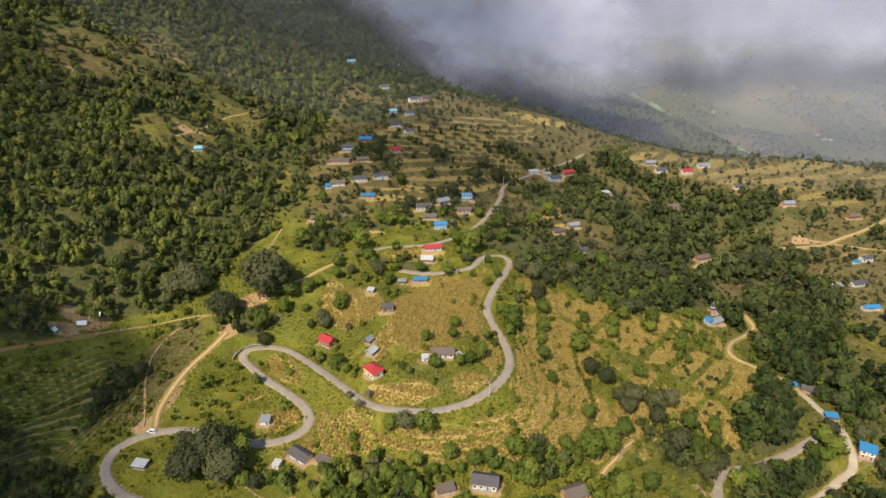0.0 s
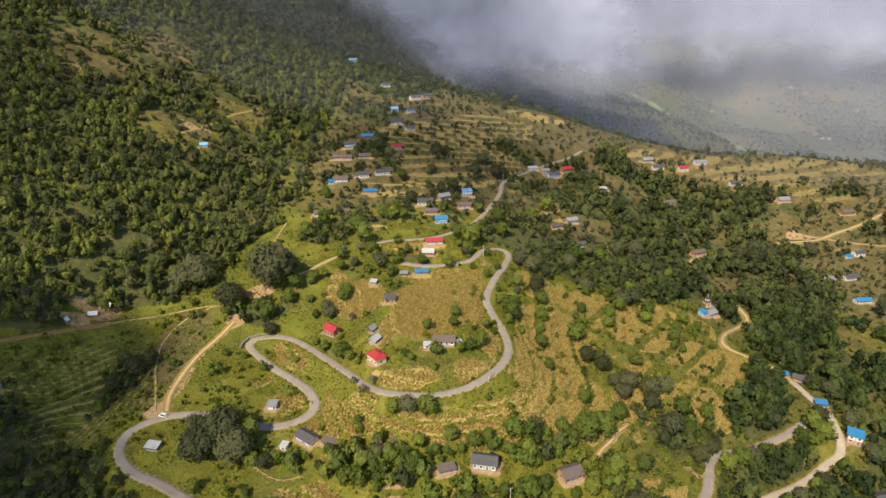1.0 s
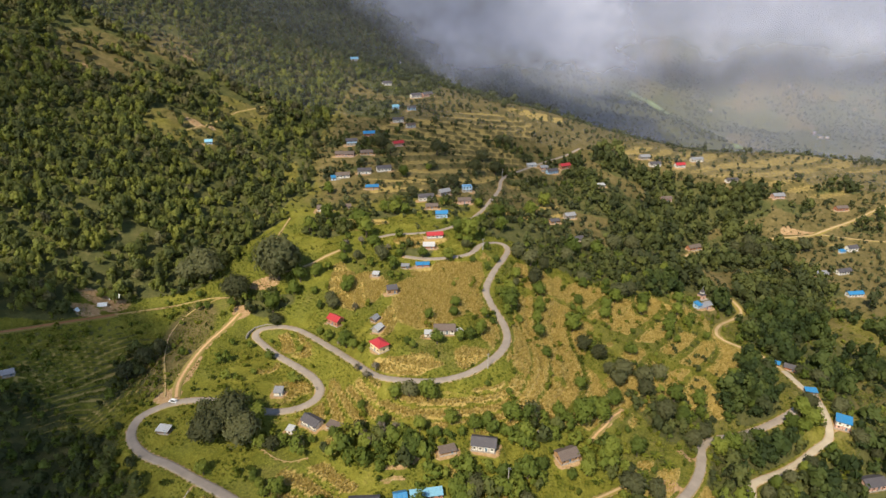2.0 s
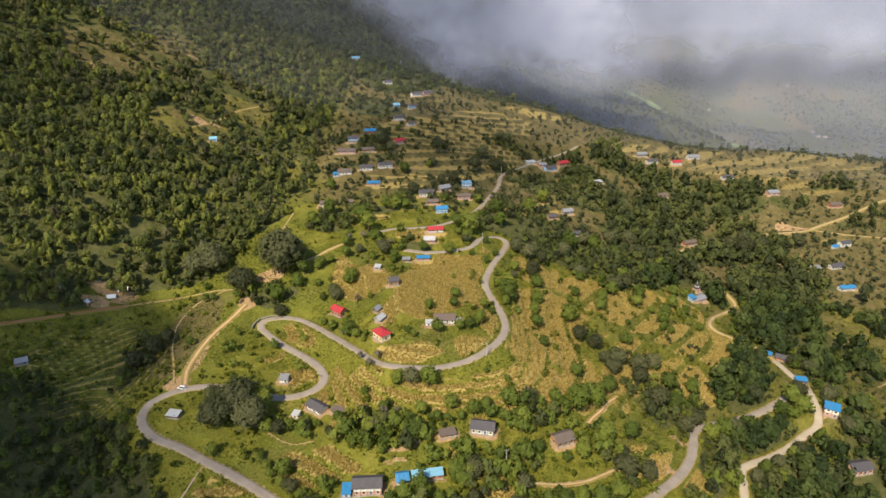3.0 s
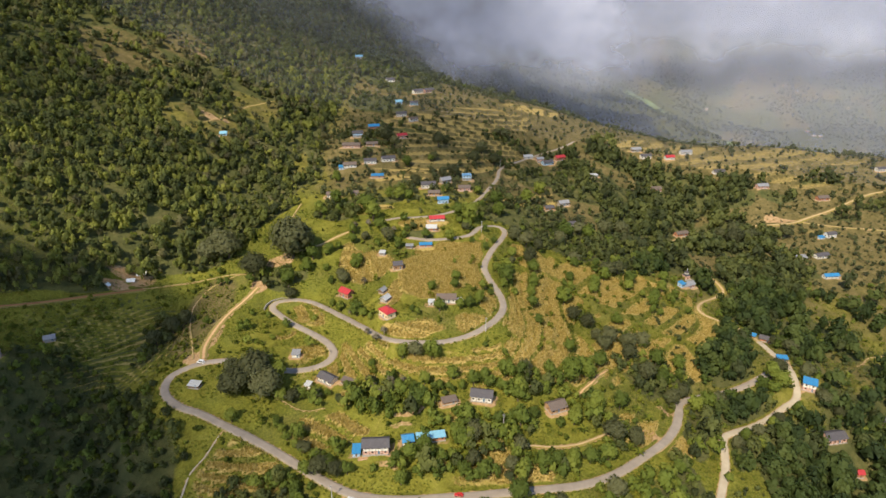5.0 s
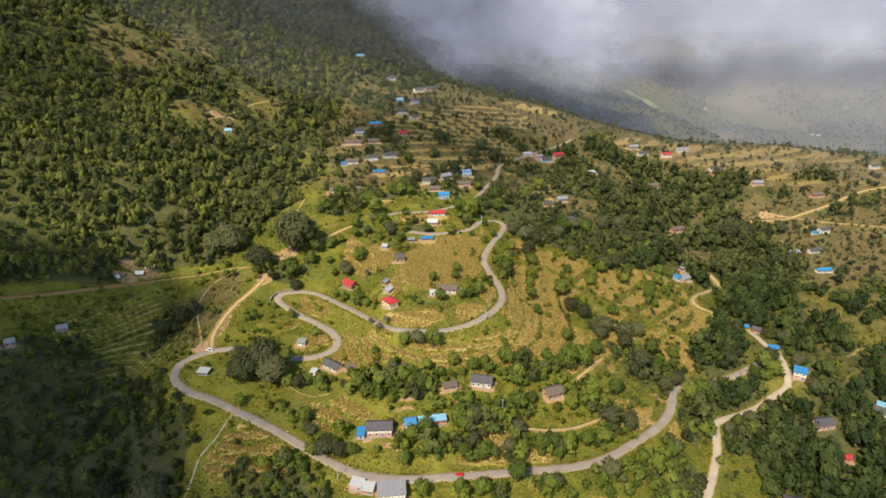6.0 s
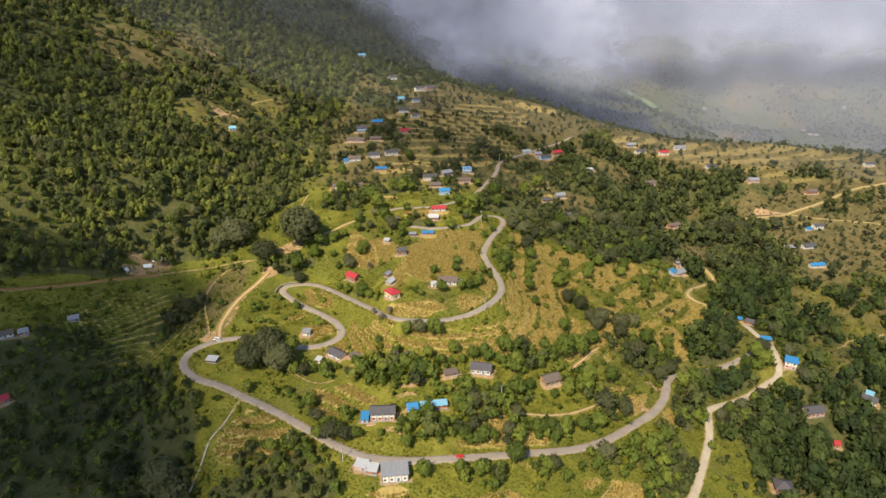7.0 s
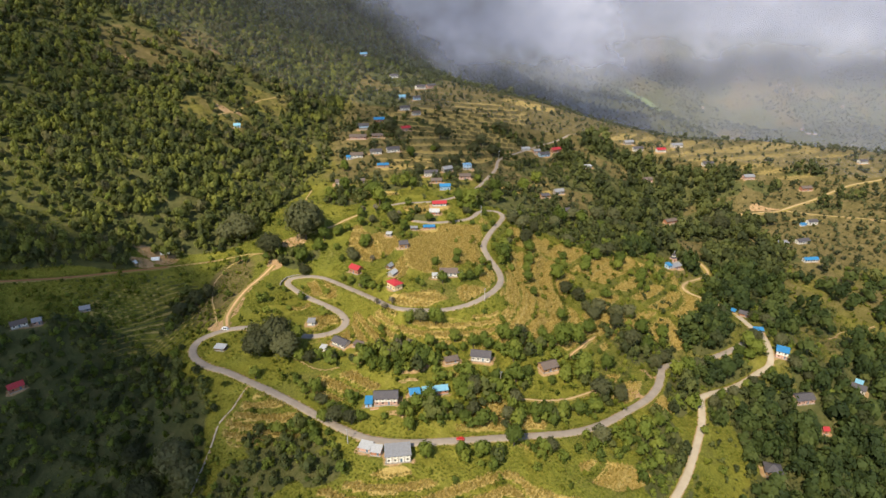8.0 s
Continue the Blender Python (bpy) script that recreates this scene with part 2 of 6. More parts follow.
EAST_FLANK = [(88, 226, -3), (116, 254, -6), (74, 280, 4), (104, 263, -3), (139, 228, -28), (145, 220, -27), (189, 246, -32),
              (229, 215, -46), (232, 200, -52), (275, 241, -49), (225, 251, -29), (222, 318, -33), (245, 301, -33), (283, 336, -46),
              (209, 364, -33), (204, 392, -28), (169, 374, -12), (133, 387, -4), (117, 485, 6), (150, 130, -48), (200, 60, -75)]
FAR_FIELDS = [(350, 429, -43), (347, 453, -36), (329, 454, -37), (387, 499, -31), (280, 516, -35), (358, 529, -26),
              (361, 544, -25), (444, 562, -18), (423, 575, -18), (349, 570, -5), (236, 577, -10), (320, 613, 0), (228, 617, 20),
              (262, 622, 15), (154, 539, 14), (500, 600, -15), (420, 430, -50), (420, 250, -70), (400, 60, -95)]
VILLAGE = [(-64, 478, 37), (-87, 541, 60), (-72, 576, 63), (-44, 556, 55), (17, 473, 37), (-97, 430, 34), (113, 584, 21),
           (88, 575, 26), (44, 496, 29), (151, 629, 35)]
FOREST_SLOPE = [(-329, 569, 132), (-306, 654, 146), (-304, 426, 83), (-293, 356, 62), (-237, 395, 50), (-189, 442, 31),
                (-162, 487, 38), (-180, 567, 63), (-132, 562, 54), (-262, 572, 104), (-190, 677, 100), (-210, 506, 67),
                (-173, 356, 11), (-520, 600, 230), (-480, 330, 150)]
WEST_HOLLOW = [(-221, 322, 8), (-207, 312, 6), (-225, 297, 8), (-185, 282, -7), (-241, 245, 1), (-257, 225, 3), (-224, 198, -21),
               (-190, 213, -22), (-238, 275, 8), (-190, 140, -48), (-330, 200, 15), (-250, 80, -55)]
RIDGE_BEHIND = [(77, 658, 58), (131, 782, 48), (86, 1041, 18), (-30, 1060, 104), (0, 1085, 86), (-80, 1095, 136), (-140, 1100, 166), (-230, 1080, 196), (-71, 931, 88), (-110, 783, 108),
                (300, 1500, -20), (500, 1500, -80), (678, 1415, -142), (0, 1500, 150), (-250, 1200, 250), (-450, 900, 290), (-800, 900, 430),
                (-800, 300, 280), (250, 900, -45)]
PLATEAU_EDGE = [(400, 700, 13), (455, 715, 6), (553, 690, 2), (254, 682, 27), (204, 678, 35), (175, 695, 43), (150, 725, 51), (450, 860, -110), (700, 900, -150), (720, 650, -25),
                (1000, 600, -150), (900, 200, -180), (1500, 1200, -400)]
FAR_VALLEY = [(914, 2208, -150), (1300, 3400, 560), (1900, 2900, 210), (1150, 1950, -215), (800, 1680, -262), (1300, 1680, -285), (1700, 2000, -220), (1300, 2700, 150), (2600, 3600, 580), (0, 2600, 300), (0, 5500, 800), (1300, 5500, 800),
              (3000, 6500, 900), (3600, 3200, -120), (6000, 6000, 300), (4000, 0, -500), (-3000, 3000, 1100), (-3000, -1000, 700),
              (300, -300, -150), (-300, -300, -110), (0, -1500, -300), (4000, -2500, -500), (-3000, 6500, 1200)]
LANDFORMS = KNOLL + WEST_SPUR + FRONT + EAST_FLANK + FAR_FIELDS + VILLAGE + FOREST_SLOPE + WEST_HOLLOW + RIDGE_BEHIND + PLATEAU_EDGE + FAR_VALLEY


def spline_kernel(r2):
    return np.where(r2 > 0, r2 * np.log(np.maximum(r2, 1e-9)), 0.0) * 0.5


def fit_land(points, smooth):
    """A smooth sheet laid over the landforms (thin-plate spline)."""
    p = np.array(points, float)
    xy, z = p[:, :2] / 100, p[:, 2]
    n = len(p)
    r2 = ((xy[:, None] - xy[None]) ** 2).sum(-1)
    a = np.zeros((n + 3, n + 3))
    a[:n, :n] = spline_kernel(r2) + np.eye(n) * smooth
    a[:n, n] = 1
    a[:n, n + 1:] = xy
    a[n:, :n] = a[:n, n:].T
    w = np.linalg.solve(a, np.concatenate([z, np.zeros(3)]))
    return xy, w


LAND_XY, LAND_W = fit_land(LANDFORMS, 0.02)


def land(x, y):
    """Smooth height of the hills, without roads or terraces."""
    x, y = np.asarray(x, float) / 100, np.asarray(y, float) / 100
    n = len(LAND_XY)
    h = LAND_W[n] + LAND_W[n + 1] * x + LAND_W[n + 2] * y
    for (px, py), w in zip(LAND_XY, LAND_W[:n]):
        h = h + w * spline_kernel((x - px) ** 2 + (y - py) ** 2)
    return h


def lattice_hash(ix, iy, seed):
    v = np.sin(ix * 127.1 + iy * 311.7 + seed * 74.7) * 43758.5453
    return v - np.floor(v)


def value_noise(x, y, seed):
    ix, iy = np.floor(x), np.floor(y)
    fx, fy = x - ix, y - iy
    fx, fy = fx * fx * (3 - 2 * fx), fy * fy * (3 - 2 * fy)
    a, b = lattice_hash(ix, iy, seed), lattice_hash(ix + 1, iy, seed)
    c, d = lattice_hash(ix, iy + 1, seed), lattice_hash(ix + 1, iy + 1, seed)
    return (a + (b - a) * fx) * (1 - fy) + (c + (d - c) * fx) * fy


def fractal(x, y, size, octaves, seed):
    """Rolling noise between about -1 and 1; size: metres of the largest waves."""
    total, amp, norm = 0.0, 1.0, 0.0
    for i in range(octaves):
        k = 2 ** i / size
        total = total + amp * (value_noise(x * k + 13.7 * i, y * k - 7.3 * i, seed + i) * 2 - 1)
        norm += amp
        amp *= 0.55
    return total / norm


def smooth01(v, lo, hi):
    t = np.clip((v - lo) / (hi - lo), 0, 1)
    return t * t * (3 - 2 * t)


def ellipse(x, y, cx, cy, rx, ry):
    """1 inside, falling softly to 0 at the rim."""
    d = np.sqrt(((x - cx) / rx) ** 2 + ((y - cy) / ry) ** 2)
    return 1 - smooth01(d, 0.75, 1.1)


# roads: width, surface, then the line in plan
MAIN_LOWER = [(224, 273), (210, 264), (200, 258), (186, 251), (164, 241), (149, 236), (138, 229), (134, 220), (128, 208), (117, 194), (101, 180), (86, 168), (73, 160), (59, 154), (39, 149), (15, 144), (-2, 141),
              (-16, 139), (-30, 139), (-43, 142), (-57, 150), (-71, 160), (-84, 168), (-98, 175), (-113, 182), (-126, 189), (-139, 195), (-150, 204),
              (-156, 214), (-156, 223), (-149, 228), (-138, 230), (-126, 230), (-111, 228), (-96, 224), (-87, 223), (-77, 225), (-69, 230),
              (-66, 238), (-72, 249), (-84, 261)]
MAIN_UPPER = [(-84, 261), (-98, 274), (-111, 288), (-117, 295), (-116, 301), (-108, 303), (-96, 300), (-82, 289), (-63, 267), (-49, 249), (-37, 235), (-26, 229),
              (-12, 226), (-1, 226), (12, 230), (23, 238), (31, 249), (35, 264), (34, 280), (31, 293), (28, 306), (27, 322), (33, 345), (42, 369),
              (48, 391), (44, 399), (35, 395), (26, 382), (20, 369), (9, 363), (-9, 362), (-28, 366)]
LANE = [(-50, 388), (-38, 393), (-23, 394), (-8, 397), (5, 406), (19, 423), (31, 446), (40, 471), (51, 507), (58, 540), (84, 577), (107, 600), (133, 616), (151, 631)]
EAST_ROAD = [(88, 100), (102, 116), (113, 131), (125, 147), (138, 168), (148, 186), (153, 199), (157, 209), (167, 215), (185, 224), (205, 236), (216, 243), (222, 258),
             (224, 273), (222, 287), (222, 304)]
EAST_DIRT = [(222, 304), (220, 320), (207, 330), (195, 337), (195, 347), (208, 366), (230, 386), (238, 398), (236, 415), (228, 432), (215, 446)]
FAR_DIRT = [(215, 470), (241, 499), (269, 516), (295, 522), (317, 524), (338, 524), (363, 528), (386, 539), (411, 550), (436, 562), (455, 573), (491, 594), (531, 603), (580, 610)]
FAR_BRANCH = [(375, 531), (411, 521), (437, 517), (475, 512), (520, 505)]
WEST_DIRT = [(-330, 236), (-307, 245), (-291, 253), (-276, 262), (-258, 275), (-240, 291), (-223, 306), (-212, 314)]
WEST_PATH = [(-212, 314), (-195, 322), (-172, 328), (-154, 330), (-138, 326)]
SCAR = [(-131, 312), (-136, 299), (-142, 284), (-145, 264), (-145, 247), (-141, 234)]
SCAR_TRACK = [(-150, 328), (-165, 318), (-171, 299), (-166, 277), (-156, 255), (-148, 236)]
HILL_TRACK = [(-238, 514), (-229, 532), (-221, 555), (-213, 588), (-202, 607), (-192, 622)]
KNOLL_TRACK = [(-118, 345), (-104, 347), (-92, 353), (-83, 362), (-72, 372)]
FOOTPATH = [(-113, 176), (-117, 166), (-122, 159), (-123, 150), (-124, 141), (-126, 132), (-128, 120), (-130, 105)]
PATH_OAK = [(-103, 206), (-97, 203), (-91, 200), (-84, 196), (-78, 192), (-71, 190), (-64, 192)]
PATH_KNOLL = [(-127, 388), (-126, 402), (-125, 415), (-124, 429)]
TRACK_FRONT = [(36, 171), (43, 172.5), (52, 173.5), (65, 177.5), (75, 183), (83, 188)]
TRACK_BANK = [(72, 208), (76, 213), (81, 218), (87, 225.5), (93, 231)]
PATH_CLEARING = [(290, 296), (298, 301), (310, 312), (323, 318), (337, 323), (352, 332)]
ROADS = [
    ("road_lower", 4.6, "asphalt", MAIN_LOWER), ("road_upper", 4.2, "asphalt", MAIN_UPPER), ("road_lane", 3.3, "asphalt", LANE),
    ("road_east", 4.0, "concrete_road", EAST_ROAD), ("track_east", 4.4, "dirt_road", EAST_DIRT), ("track_far", 4.8, "dirt_road", FAR_DIRT),
    ("track_branch", 3.0, "dirt_road", FAR_BRANCH), ("track_west", 4.4, "red_dirt", WEST_DIRT), ("path_west", 1.3, "dirt_road", WEST_PATH), ("track_scar", 4.4, "scar_dirt", SCAR),
    ("track_bank", 1.0, "dirt_road", SCAR_TRACK), ("track_hill", 2.6, "dirt_road", HILL_TRACK), ("track_knoll", 3.4, "dirt_road", KNOLL_TRACK),
    ("footpath", 0.65, "concrete_road", FOOTPATH), ("path_oak", 0.8, "dirt_road", PATH_OAK), ("path_knoll", 1.0, "dirt_road", PATH_KNOLL),
    ("track_front", 2.4, "dirt_road", TRACK_FRONT), ("track_red_bank", 3.0, "scar_dirt", TRACK_BANK), ("path_clearing", 1.2, "dirt_road", PATH_CLEARING),
]


def smooth_line(points, spacing=2.5):
    """A Catmull-Rom line through the points, evenly stepped."""
    p = np.array(points, float)
    p = np.vstack([2 * p[0] - p[1], p, 2 * p[-1] - p[-2]])
    out = []
    for i in range(1, len(p) - 2):
        n = max(2, int(np.linalg.norm(p[i + 1] - p[i]) / spacing))
        for t in np.arange(n) / n:
            a, b, c, d = p[i - 1:i + 3]
            out.append(0.5 * (2 * b + (c - a) * t + (2 * a - 5 * b + 4 * c - d) * t * t + (3 * b - 3 * c + d - a) * t ** 3))
    out.append(p[-2])
    return np.array(out)


ROAD_LINES = []
for road_name, road_width, road_surface, plan in ROADS:
    xy = smooth_line(plan)
    z = land(xy[:, 0], xy[:, 1])
    for _ in range(12):
        z[1:-1] = (z[:-2] + 2 * z[1:-1] + z[2:]) / 4
    ROAD_LINES.append((road_name, road_width, road_surface, xy, z))


def road_gap(x, y, reach):
    """Distance beyond the nearest road's edge, and that road's height."""
    gap, height = np.full(x.shape, 1e9), np.zeros(x.shape)
    for _, width, _, xy, z in ROAD_LINES:
        lo, hi = xy.min(0) - reach - width, xy.max(0) + reach + width
        near = np.nonzero((x > lo[0]) & (x < hi[0]) & (y > lo[1]) & (y < hi[1]))[0]
        for i in range(0, len(near), 4000):
            k = near[i:i + 4000]
            d2 = (x[k, None] - xy[None, :, 0]) ** 2 + (y[k, None] - xy[None, :, 1]) ** 2
            j = d2.argmin(1)
            d = np.sqrt(d2[np.arange(len(k)), j]) - width / 2
            closer = d < gap[k]
            gap[k[closer]], height[k[closer]] = d[closer], z[j[closer]]
    return gap, height


# terraced and cropped ground: centre, half sizes
MAIZE_KNOLL = [(-9, 306, 27, 42), (20, 318, 8, 40), (-52, 322, 18, 26), (-32, 280, 8, 18), (-25, 238, 22, 7), (15, 240, 14, 8), (-20, 382, 22, 7), (0, 345, 26, 14), (-70, 340, 10, 16), (27, 268, 5, 16)]
MAIZE_FLANK = [(58, 285, 18, 45), (72, 256, 14, 22), (105, 340, 26, 26), (128, 318, 28, 18), (154, 310, 24, 20), (180, 300, 22, 22), (56, 226, 26, 12), (70, 300, 26, 30), (48, 250, 9, 20),
               (-42, 224, 12, 10), (0, 211, 50, 9), (36, 217, 28, 9), (-48, 222, 18, 10), (75, 238, 14, 16), (-59, 175, 20, 11), (-99, 157, 22, 17), (-92, 285, 14, 10), (-72, 228, 7, 10),
               (150, 350, 20, 18), (60, 350, 14, 22), (-100, 262, 8, 7), (-25, 114, 40, 7), (30, 116, 40, 7), (86, 136, 22, 7), (92, 238, 6, 16)]
GOLD_FIELDS = [(5, 575, 95, 85), (330, 650, 130, 32), (-45, 486, 32, 14), (-14, 512, 36, 18), (0, 545, 50, 18), (10, 590, 55, 25), (55, 655, 60, 30), (116, 705, 45, 22), (240, 645, 60, 28),
               (360, 670, 90, 30), (470, 680, 80, 30), (390, 512, 24, 7), (60, 470, 18, 12), (95, 500, 15, 20), (400, 610, 60, 20), (-70, 410, 30, 10)]
WOODS_EAST = [(215, 500, 70, 48), (180, 470, 42, 30), (150, 562, 36, 18), (272, 562, 42, 20), (205, 600, 40, 10), (292, 503, 48, 34), (301, 410, 55, 62), (250, 335, 30, 50), (285, 290, 48, 42), (228, 205, 48, 26), (190, 188, 26, 26), (240, 140, 90, 40), (235, 180, 70, 34), (305, 205, 60, 50), (330, 290, 40, 40),
              (215, 541, 55, 24), (150, 520, 50, 26), (261, 588, 50, 22), (306, 570, 42, 20), (95, 540, 36, 24), (62, 428, 36, 24), (70, 458, 40, 22),
              (110, 405, 40, 34), (150, 405, 36, 36), (128, 604, 26, 14), (180, 620, 22, 14), (195, 430, 24, 30), (200, 290, 12, 20)]
WOODS_FRONT = [(-82, 143, 26, 12), (-66, 126, 18, 9), (-98, 124, 22, 12), (0, 155, 48, 6), (48, 160, 26, 7), (18, 131, 10, 6), (48, 139, 12, 5), (-20, 189, 50, 9), (50, 203, 30, 10), (70, 206, 18, 12), (-60, 198, 20, 6), (22, 172, 34, 12), (-5, 156, 26, 10), (76, 200, 20, 12),
               (82, 176, 24, 7), (-62, 158, 18, 6), (116, 250, 14, 26), (138, 238, 16, 16), (142, 214, 10, 20), (112, 160, 28, 12), (78, 148, 20, 6),
               (-165, 130, 45, 50), (-235, 205, 60, 30), (-165, 160, 40, 40), (180, 236, 22, 7), (148, 228, 10, 12), (205, 256, 12, 9), (176, 262, 22, 11), (192, 276, 12, 14), (290, 215, 40, 60), (255, 235, 30, 30), (215, 180, 40, 30), (310, 160, 60, 60), (120, 158, 16, 26), (112, 138, 14, 16), (135, 200, 8, 16), (122, 176, 8, 12), (172, 205, 14, 7), (160, 226, 26, 10), (152, 205, 9, 22), (182, 230, 20, 6), (-230, 235, 30, 14), (-270, 190, 30, 40), (-200, 190, 50, 45), (-184, 268, 12, 26), (-150, 165, 16, 22), (-85, 145, 12, 8), (-250, 150, 50, 60), (-118, 318, 26, 10)]
WOODS_MIXED = [(-60, 562, 12, 7), (-52, 522, 12, 5), (-30, 470, 14, 5), (8, 440, 14, 5), (32, 465, 9, 9), (-86, 512, 14, 5), (-104, 560, 14, 14), (72, 560, 22, 12), (84, 606, 18, 6), (140, 584, 18, 10), (-90, 400, 20, 12), (-60, 425, 28, 10), (-20, 372, 16, 8), (40, 420, 18, 14), (-70, 545, 20, 20), (-40, 590, 30, 8), (60, 610, 22, 10), (-80, 650, 35, 25),
               (-60, 750, 60, 60), (0, 860, 70, 90), (-40, 445, 18, 8), (330, 590, 30, 10), (370, 570, 24, 8), (440, 610, 30, 8), (420, 540, 20, 6), (470, 560, 20, 8), (230, 400, 20, 30),
               (330, 330, 60, 60), (380, 380, 40, 40), (300, 220, 50, 50), (380, 260, 60, 80)]

CLEARINGS = [(352, 372, 56, 62), (258, 262, 12, 22), (276, 286, 18, 44), (330, 310, 32, 28)]


def zone(x, y, rows):
    m = np.zeros(np.shape(x))
    x, y = x + 7 * fractal(x, y, 26, 3, 51), y + 7 * fractal(x, y, 26, 3, 57)
    for row in rows:
        m = np.maximum(m, ellipse(x, y, *row))
    return m


FOREST_EDGE_Y = [240, 300, 330, 345, 390, 430, 510, 590, 700, 1000, 1600]
FOREST_EDGE_X = [-330, -225, -195, -160, -146, -124, -114, -118, -112, 60, 500]


def forest(x, y):
    """The wooded hillside above the western track."""
    wob = fractal(x, y, 60, 2, 5) * 12
    inside = smooth01(np.interp(y, FOREST_EDGE_Y, FOREST_EDGE_X) + wob - x, 0, 14)
    glade = zone(x, y, [(-320, 580, 22, 16), (-300, 652, 20, 16)])
    open_grass = zone(x, y, [(-236, 522, 42, 30), (-206, 596, 30, 26), (-138, 500, 9, 34), (-128, 450, 7, 22), (-224, 317, 18, 9)])
    sparse = zone(x, y, [(-290, 310, 28, 24), (-330, 330, 40, 40), (-270, 345, 14, 12)])
    thin = zone(x, y, [(-335, 590, 50, 46), (-300, 655, 40, 34)])
    return inside * (1 - 0.6 * glade) * (1 - 0.58 * thin) * (1 - 0.94 * open_grass) * (1 - 0.4 * sparse)


def terraced(x, y):
    t = np.maximum(zone(x, y, MAIZE_KNOLL + MAIZE_FLANK), zone(x, y, GOLD_FIELDS))
    t = np.maximum(t, ellipse(x, y, 60, 290, 150, 130) * 0.8)
    t = np.maximum(t, ellipse(x, y, 20, 580, 130, 130))
    t = np.maximum(t, ellipse(x, y, -208, 258, 62, 56))
    t = np.maximum(t, ellipse(x, y, 400, 570, 170, 140) * 0.8)
    return t * (1 - forest(x, y))


def raw_height(x, y):
    h = land(x, y)
    far = smooth01(y, 800, 1900) + smooth01(np.abs(x), 600, 1500)
    calm = 1.3 - 0.75 * ellipse(x, y, 45, 280, 190, 190)
    h = h + fractal(x, y, 45, 4, 11) * calm + np.minimum(far, 1) * (fractal(x, y, 520, 6, 21) * 70 - np.abs(fractal(x, y, 300, 4, 31)) * 60)
    t = terraced(x, y)
    step = 2.3 + 2.8 * smooth01(x, 25, 70) * (1 - smooth01(y, 380, 440)) + 3.2 * smooth01(y, 430, 480) - 0.8 * smooth01(y, 560, 640) - 0.7 * ellipse(x, y, -208, 258, 70, 60)
    tilt = (0.08 * x + 0.12 * (y - 580)) * ellipse(x, y, 10, 580, 150, 150)
    tilt = tilt + 0.15 * (y - 315) * ellipse(x, y, 132, 315, 60, 60)
    u = (h + tilt) / step + fractal(x, y, 70, 2, 41) * (0.30 - 0.03 * smooth01(y, 400, 470))
    f = u - np.floor(u)
    hq = h + (smooth01(f, 0.62, 1.0) - f) * step
    return h + (hq - h) * t * 0.85, f, t, np.floor(u)


def axis(knots):
    """Coordinates that step finely where the ground is near: (from, to, step)."""
    out = [knots[0][0]]
    for a, b, s in knots:
        n = max(1, int(round((b - a) / s)))
        out += list(a + (b - a) * (np.arange(1, n + 1) / n))
    return np.array(out)


GX = axis([(-6000, -2000, 400), (-2000, -800, 100), (-800, -420, 16), (-420, -290, 4), (-290, -130, 2.6), (-130, 215, 1.7), (215, 290, 2.8), (290, 560, 3.5), (560, 900, 14), (900, 2400, 24), (2400, 6500, 250)])
GY = axis([(-1500, -300, 200), (-300, 60, 24), (60, 105, 6), (105, 420, 1.7), (420, 720, 3.4), (720, 1100, 8), (1100, 2000, 16), (2000, 3200, 28), (3200, 4000, 60), (4000, 7000, 250)])
PX, PY = [a.ravel() for a in np.meshgrid(GX, GY)]
HZ, TERRACE_PHASE, TERRACED, LEVEL = raw_height(PX, PY)
GAP, ROAD_Z = road_gap(PX, PY, 9.0)
on_road = 1 - smooth01(GAP, 0.6, 7.0)
HZ = HZ + (ROAD_Z - 0.18 - HZ) * on_road


def grid_value(values, x, y):
    """Bilinear look-up in the ground grid."""
    v = values.reshape(len(GY), len(GX))
    x, y = np.asarray(x, float), np.asarray(y, float)
    i = np.clip(np.searchsorted(GX, x) - 1, 0, len(GX) - 2)
    j = np.clip(np.searchsorted(GY, y) - 1, 0, len(GY) - 2)
    fx, fy = (x - GX[i]) / (GX[i + 1] - GX[i]), (y - GY[j]) / (GY[j + 1] - GY[j])
    return (v[j, i] * (1 - fx) + v[j, i + 1] * fx) * (1 - fy) + (v[j + 1, i] * (1 - fx) + v[j + 1, i + 1] * fx) * fy

